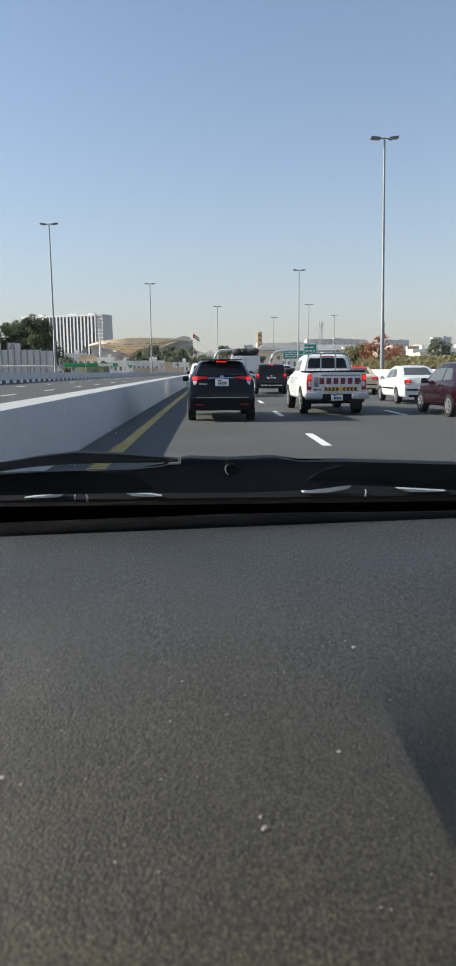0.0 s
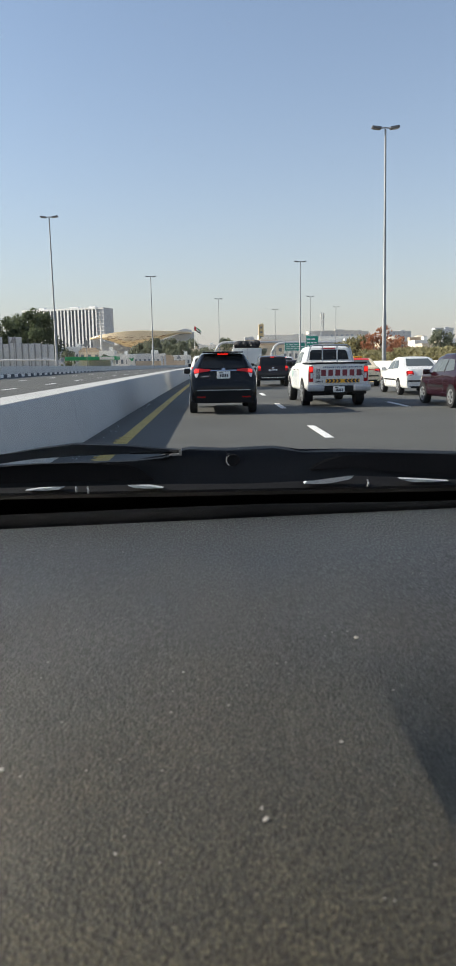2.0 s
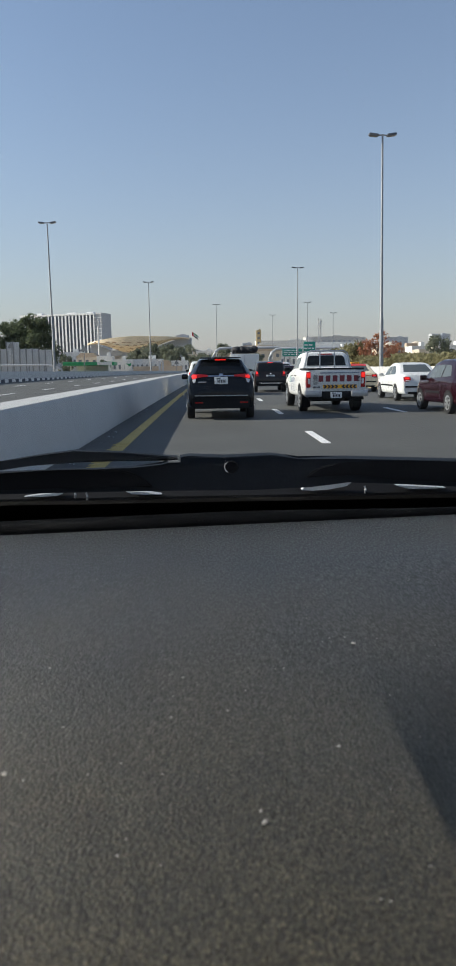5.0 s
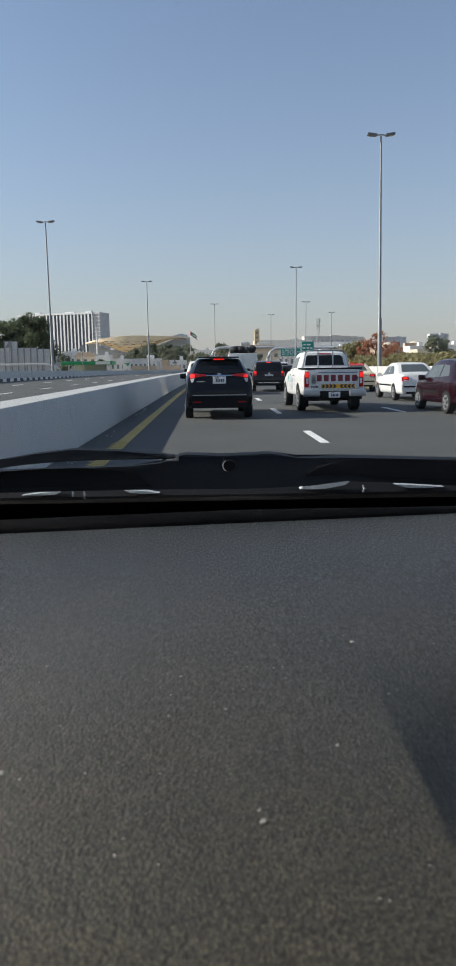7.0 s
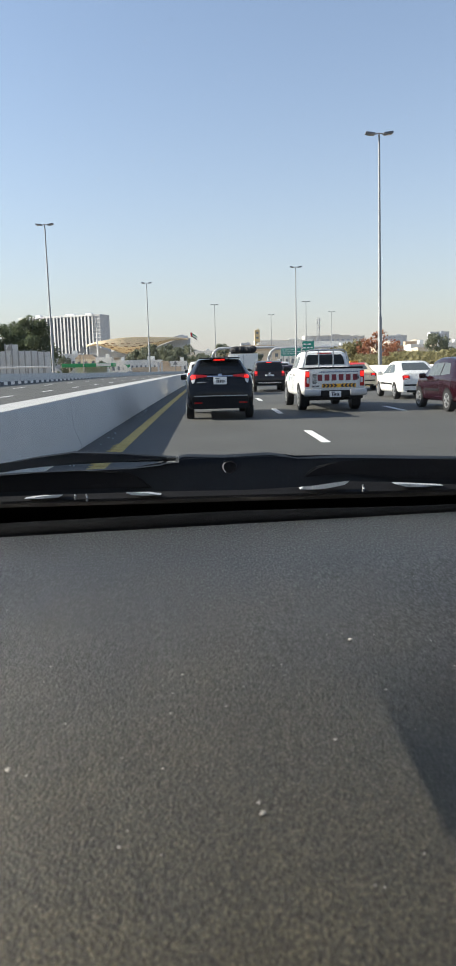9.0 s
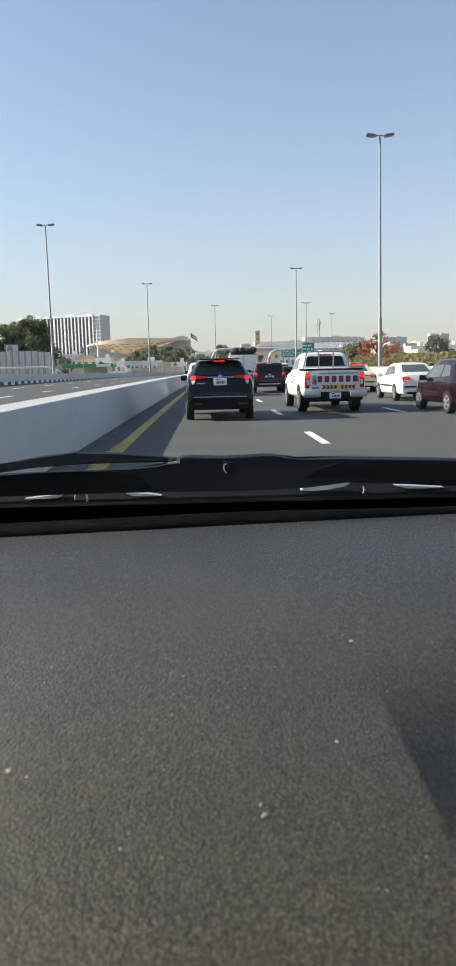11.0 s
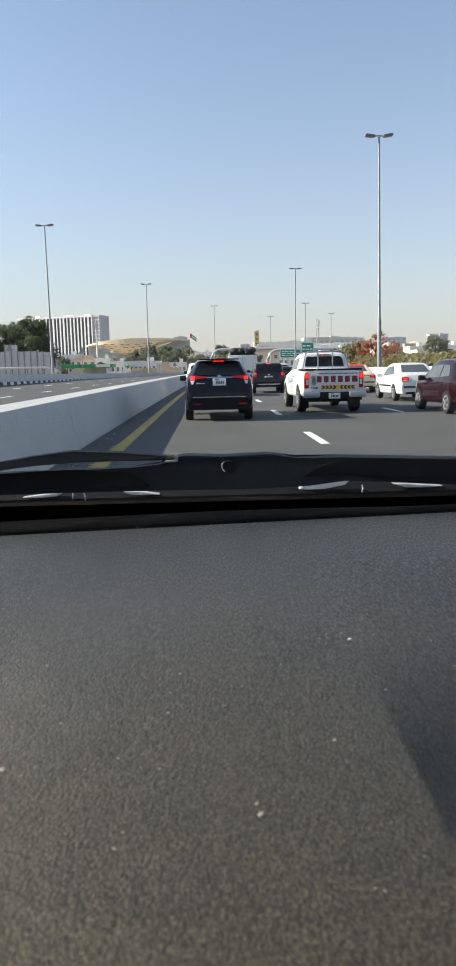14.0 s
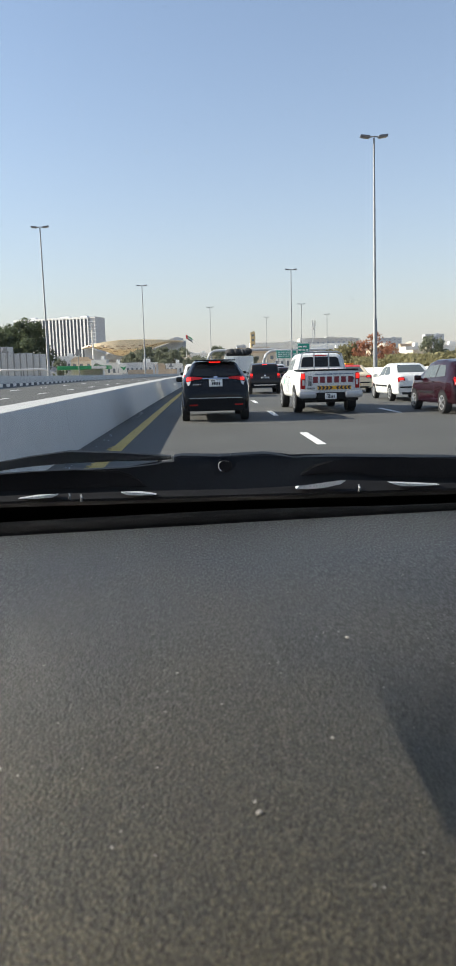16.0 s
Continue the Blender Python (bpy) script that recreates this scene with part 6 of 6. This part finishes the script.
# yellow tower, flyover, mast, long terminal roof
block("tower", "narrow ochre tower with dark openings", 56.52, 700, 4.6, 4.6, 36.6, mat("ochre_render", (0.52, 0.40, 0.22), 0.85), 8, 1, "flat", win=(0.5, 0.4))
fly = thing("flyover", "long pale concrete flyover on round columns", "bridge", m=SWING)
fx0, fx1 = 34.35, 113.87
fz = 14.78
part("deck", boxes((((fx0 + fx1) / 2, 430, fz - 0.9), (fx1 - fx0, 10, 1.8)), (((fx0 + fx1) / 2, 424.8, fz + 0.5), (fx1 - fx0, 0.3, 1.0)), bevel=0.05), OFFWHITE, fly, "pale concrete deck")
for x in np.linspace(fx0 + 6, fx1 - 6, 6):
    part("column", lathe(bmesh.new(), [(1.1, 0), (1.1, fz - 3), (2.4, fz - 1.7)], (x, 430, 0), seg=14), OFFWHITE, fly)
block("terminal_building", "long white terminal building with a ribbed flat roof", 88.43, 760, 60, 20, 28.43, OFFWHITE, 2, 10, "flat")
block("terminal_building", "long grey terminal building with a flat roof", 138.32, 780, 50, 20, 33.01, FAR[1], 3, 9, "flat", glass=FARWIN)
mast = thing("radio_mast", "thin grey lattice radio mast", "mast")
mz = 41.51
mast.matrix_basis = SWING @ pose(99.60, 600, 0)
for sx_, sy_ in ((-1, -1), (1, -1), (1, 1), (-1, 1)):
    part("leg", tube(bmesh.new(), [(sx_ * 1.3, sy_ * 1.3, 0), (sx_ * 0.9, sy_ * 0.9, mz)], 0.16, 6), GREYWALL, mast)
bm = bmesh.new()
for k in range(int(mz / 2.6)):
    z0, z1 = k * 2.6, k * 2.6 + 2.6
    for a, b in (((-1.2, -1.2), (1.2, -1.2)), ((1.2, -1.2), (1.2, 1.2))):
        tube(bm, [(a[0], a[1], z0), (b[0], b[1], z1)], 0.1, 5)
        tube(bm, [(b[0], b[1], z0), (a[0], a[1], z1)], 0.1, 5)
part("bracing", bm, GREYWALL, mast)
part("aerials", boxes(((-1.5, -1.2, mz - 3), (0.5, 0.4, 3)), ((1.5, -1.2, mz - 3), (0.5, 0.4, 3)), ((0, -1.5, mz - 7), (1.6, 0.6, 1.6))), OFFWHITE, mast, smooth=False)

# flag on its pole
flag = thing("flagpole", "white flagpole flying a red, green, white and black flag", "flag")
flag.matrix_basis = SWING @ pose(-3.56, 300, 0)
fzt = 16.20
part("pole", lathe(bmesh.new(), [(0.12, 0), (0.06, fzt + 0.4)], seg=10), OFFWHITE, flag)


def cloth(u0, u1, v0, v1):
    bm = bmesh.new()
    g = []
    for i in range(11):
        u = u0 + (u1 - u0) * i / 10
        g.append([bm.verts.new((u * 2.7, 0.25 * math.sin(u * 7), fzt - 0.1 - 1.6 * (1 - v) - 1.5 * u * u - 0.35 * u + 0.12 * math.sin(u * 9))) for v in (v0, v1)])
    for a, b in zip(g, g[1:]):
        bm.faces.new((a[0], b[0], b[1], a[1]))
    r = bmesh.ops.extrude_face_region(bm, geom=list(bm.faces))
    bmesh.ops.translate(bm, verts=[v for v in r["geom"] if isinstance(v, bmesh.types.BMVert)], vec=(0, 0.02, 0))
    return bm


part("red_band", cloth(0, 0.26, 0, 1), FLAG_RED, flag)
part("green_band", cloth(0.26, 1, 0.667, 1), FLAG_GREEN, flag)
part("white_band", cloth(0.26, 1, 0.333, 0.667), FLAG_WHITE, flag)
part("black_band", cloth(0.26, 1, 0, 0.333), FLAG_BLACK, flag)

# guard rail, back-facing warning signs and roadside posts beyond the opposite carriageway
rail = thing("guard_rail", "pale rounded guard rail with a curved end beyond the parapet", "guard rail", m=SWING)
gz = 2.08
part("beam", tube(bmesh.new(), [(-35.19, 104, gz), (-26.36, 104, gz), (-21.40, 104, gz), (-20.34, 104, gz - 0.15), (-19.45, 104, gz - 0.6), (-18.92, 104, 0.3)], 0.15, 10), GREYWALL, rail, "pale rounded beam")
for px in np.linspace(-34.31, -21.76, 7):
    part("post", boxes(((px, 104, gz / 2), (0.16, 0.16, gz))), STEEL, rail, smooth=False)


def triangle_sign(x, y, z, r):
    t = thing("warning_sign", "grey back of a triangular warning sign on a post", "sign", "triangular signs")
    t.matrix_basis = SWING @ pose(x, y, 0)
    part("plate", prism(bmesh.new(), [(-r, z - r * 0.7), (r, z - r * 0.7), (0, z + r * 1.0)], "y", -0.03, 0.03), STEEL, t, "grey metal triangle")
    part("post", lathe(bmesh.new(), [(0.06, 0), (0.06, z)], (0, 0.08, 0), seg=8), STEEL, t)


triangle_sign(-38.28, 150, 6.34, 0.75)
triangle_sign(-20.42, 130, 5.02, 0.7)
triangle_sign(-5.68, 170, 2.77, 0.55)
pm = thing("phone_mast", "slim grey pole with a cluster of aerials", "mast")
pm.matrix_basis = SWING @ pose(-55.99, 400, 0)
pz = 28.66
part("pole", lathe(bmesh.new(), [(0.55, 0), (0.35, pz)], seg=10), OFFWHITE, pm)
part("aerials", boxes(((-0.9, -0.3, pz - 2), (0.4, 0.3, 3.4)), ((0.9, -0.3, pz - 2), (0.4, 0.3, 3.4)), ((0, -0.9, pz - 2.5), (0.4, 0.3, 3.0))), GREYWALL, pm, smooth=False)
for px, w in ((-10.77, 0.5), (-9.95, 0.5)):
    pl = part("pillar", boxes(((0, 0, 1.6), (w, 0.5, 3.2)), ((0, 0, 3.25), (w * 1.2, 0.6, 0.12)), bevel=0.02), GREYWALL)
    pl.matrix_basis = SWING @ pose(px, 190, 0)
    tagged(pl, "plain grey concrete gate pillar beside the low wall", "pillar")
low = part("boundary_wall", boxes(((0, 0, 2.08 / 2), (-5.13 - -18.56, 0.3, 2.08)), bevel=0.02), TAN)
low.matrix_basis = SWING @ pose((-18.56 + -5.13) / 2, 200, 0)
tagged(low, "long low tan boundary wall beside the carriageway", "wall")
for px, zt_, w in ((90.93, 12.62, 3.4), (104.06, 13.08, 3.0)):
    tk = thing("storage_tank", "squat beige round storage tank on the skyline", "tank")
    tk.matrix_basis = SWING @ pose(px, 345, 0)
    part("shell", lathe(bmesh.new(), [(w, 0), (w, zt_ - 1.2)], seg=28), BEIGE, tk)
    part("domed_roof", lathe(bmesh.new(), [(w, zt_ - 1.2), (w * 0.7, zt_ - 0.5), (w * 0.3, zt_ - 0.1), (0.1, zt_)], seg=28), BEIGE, tk)
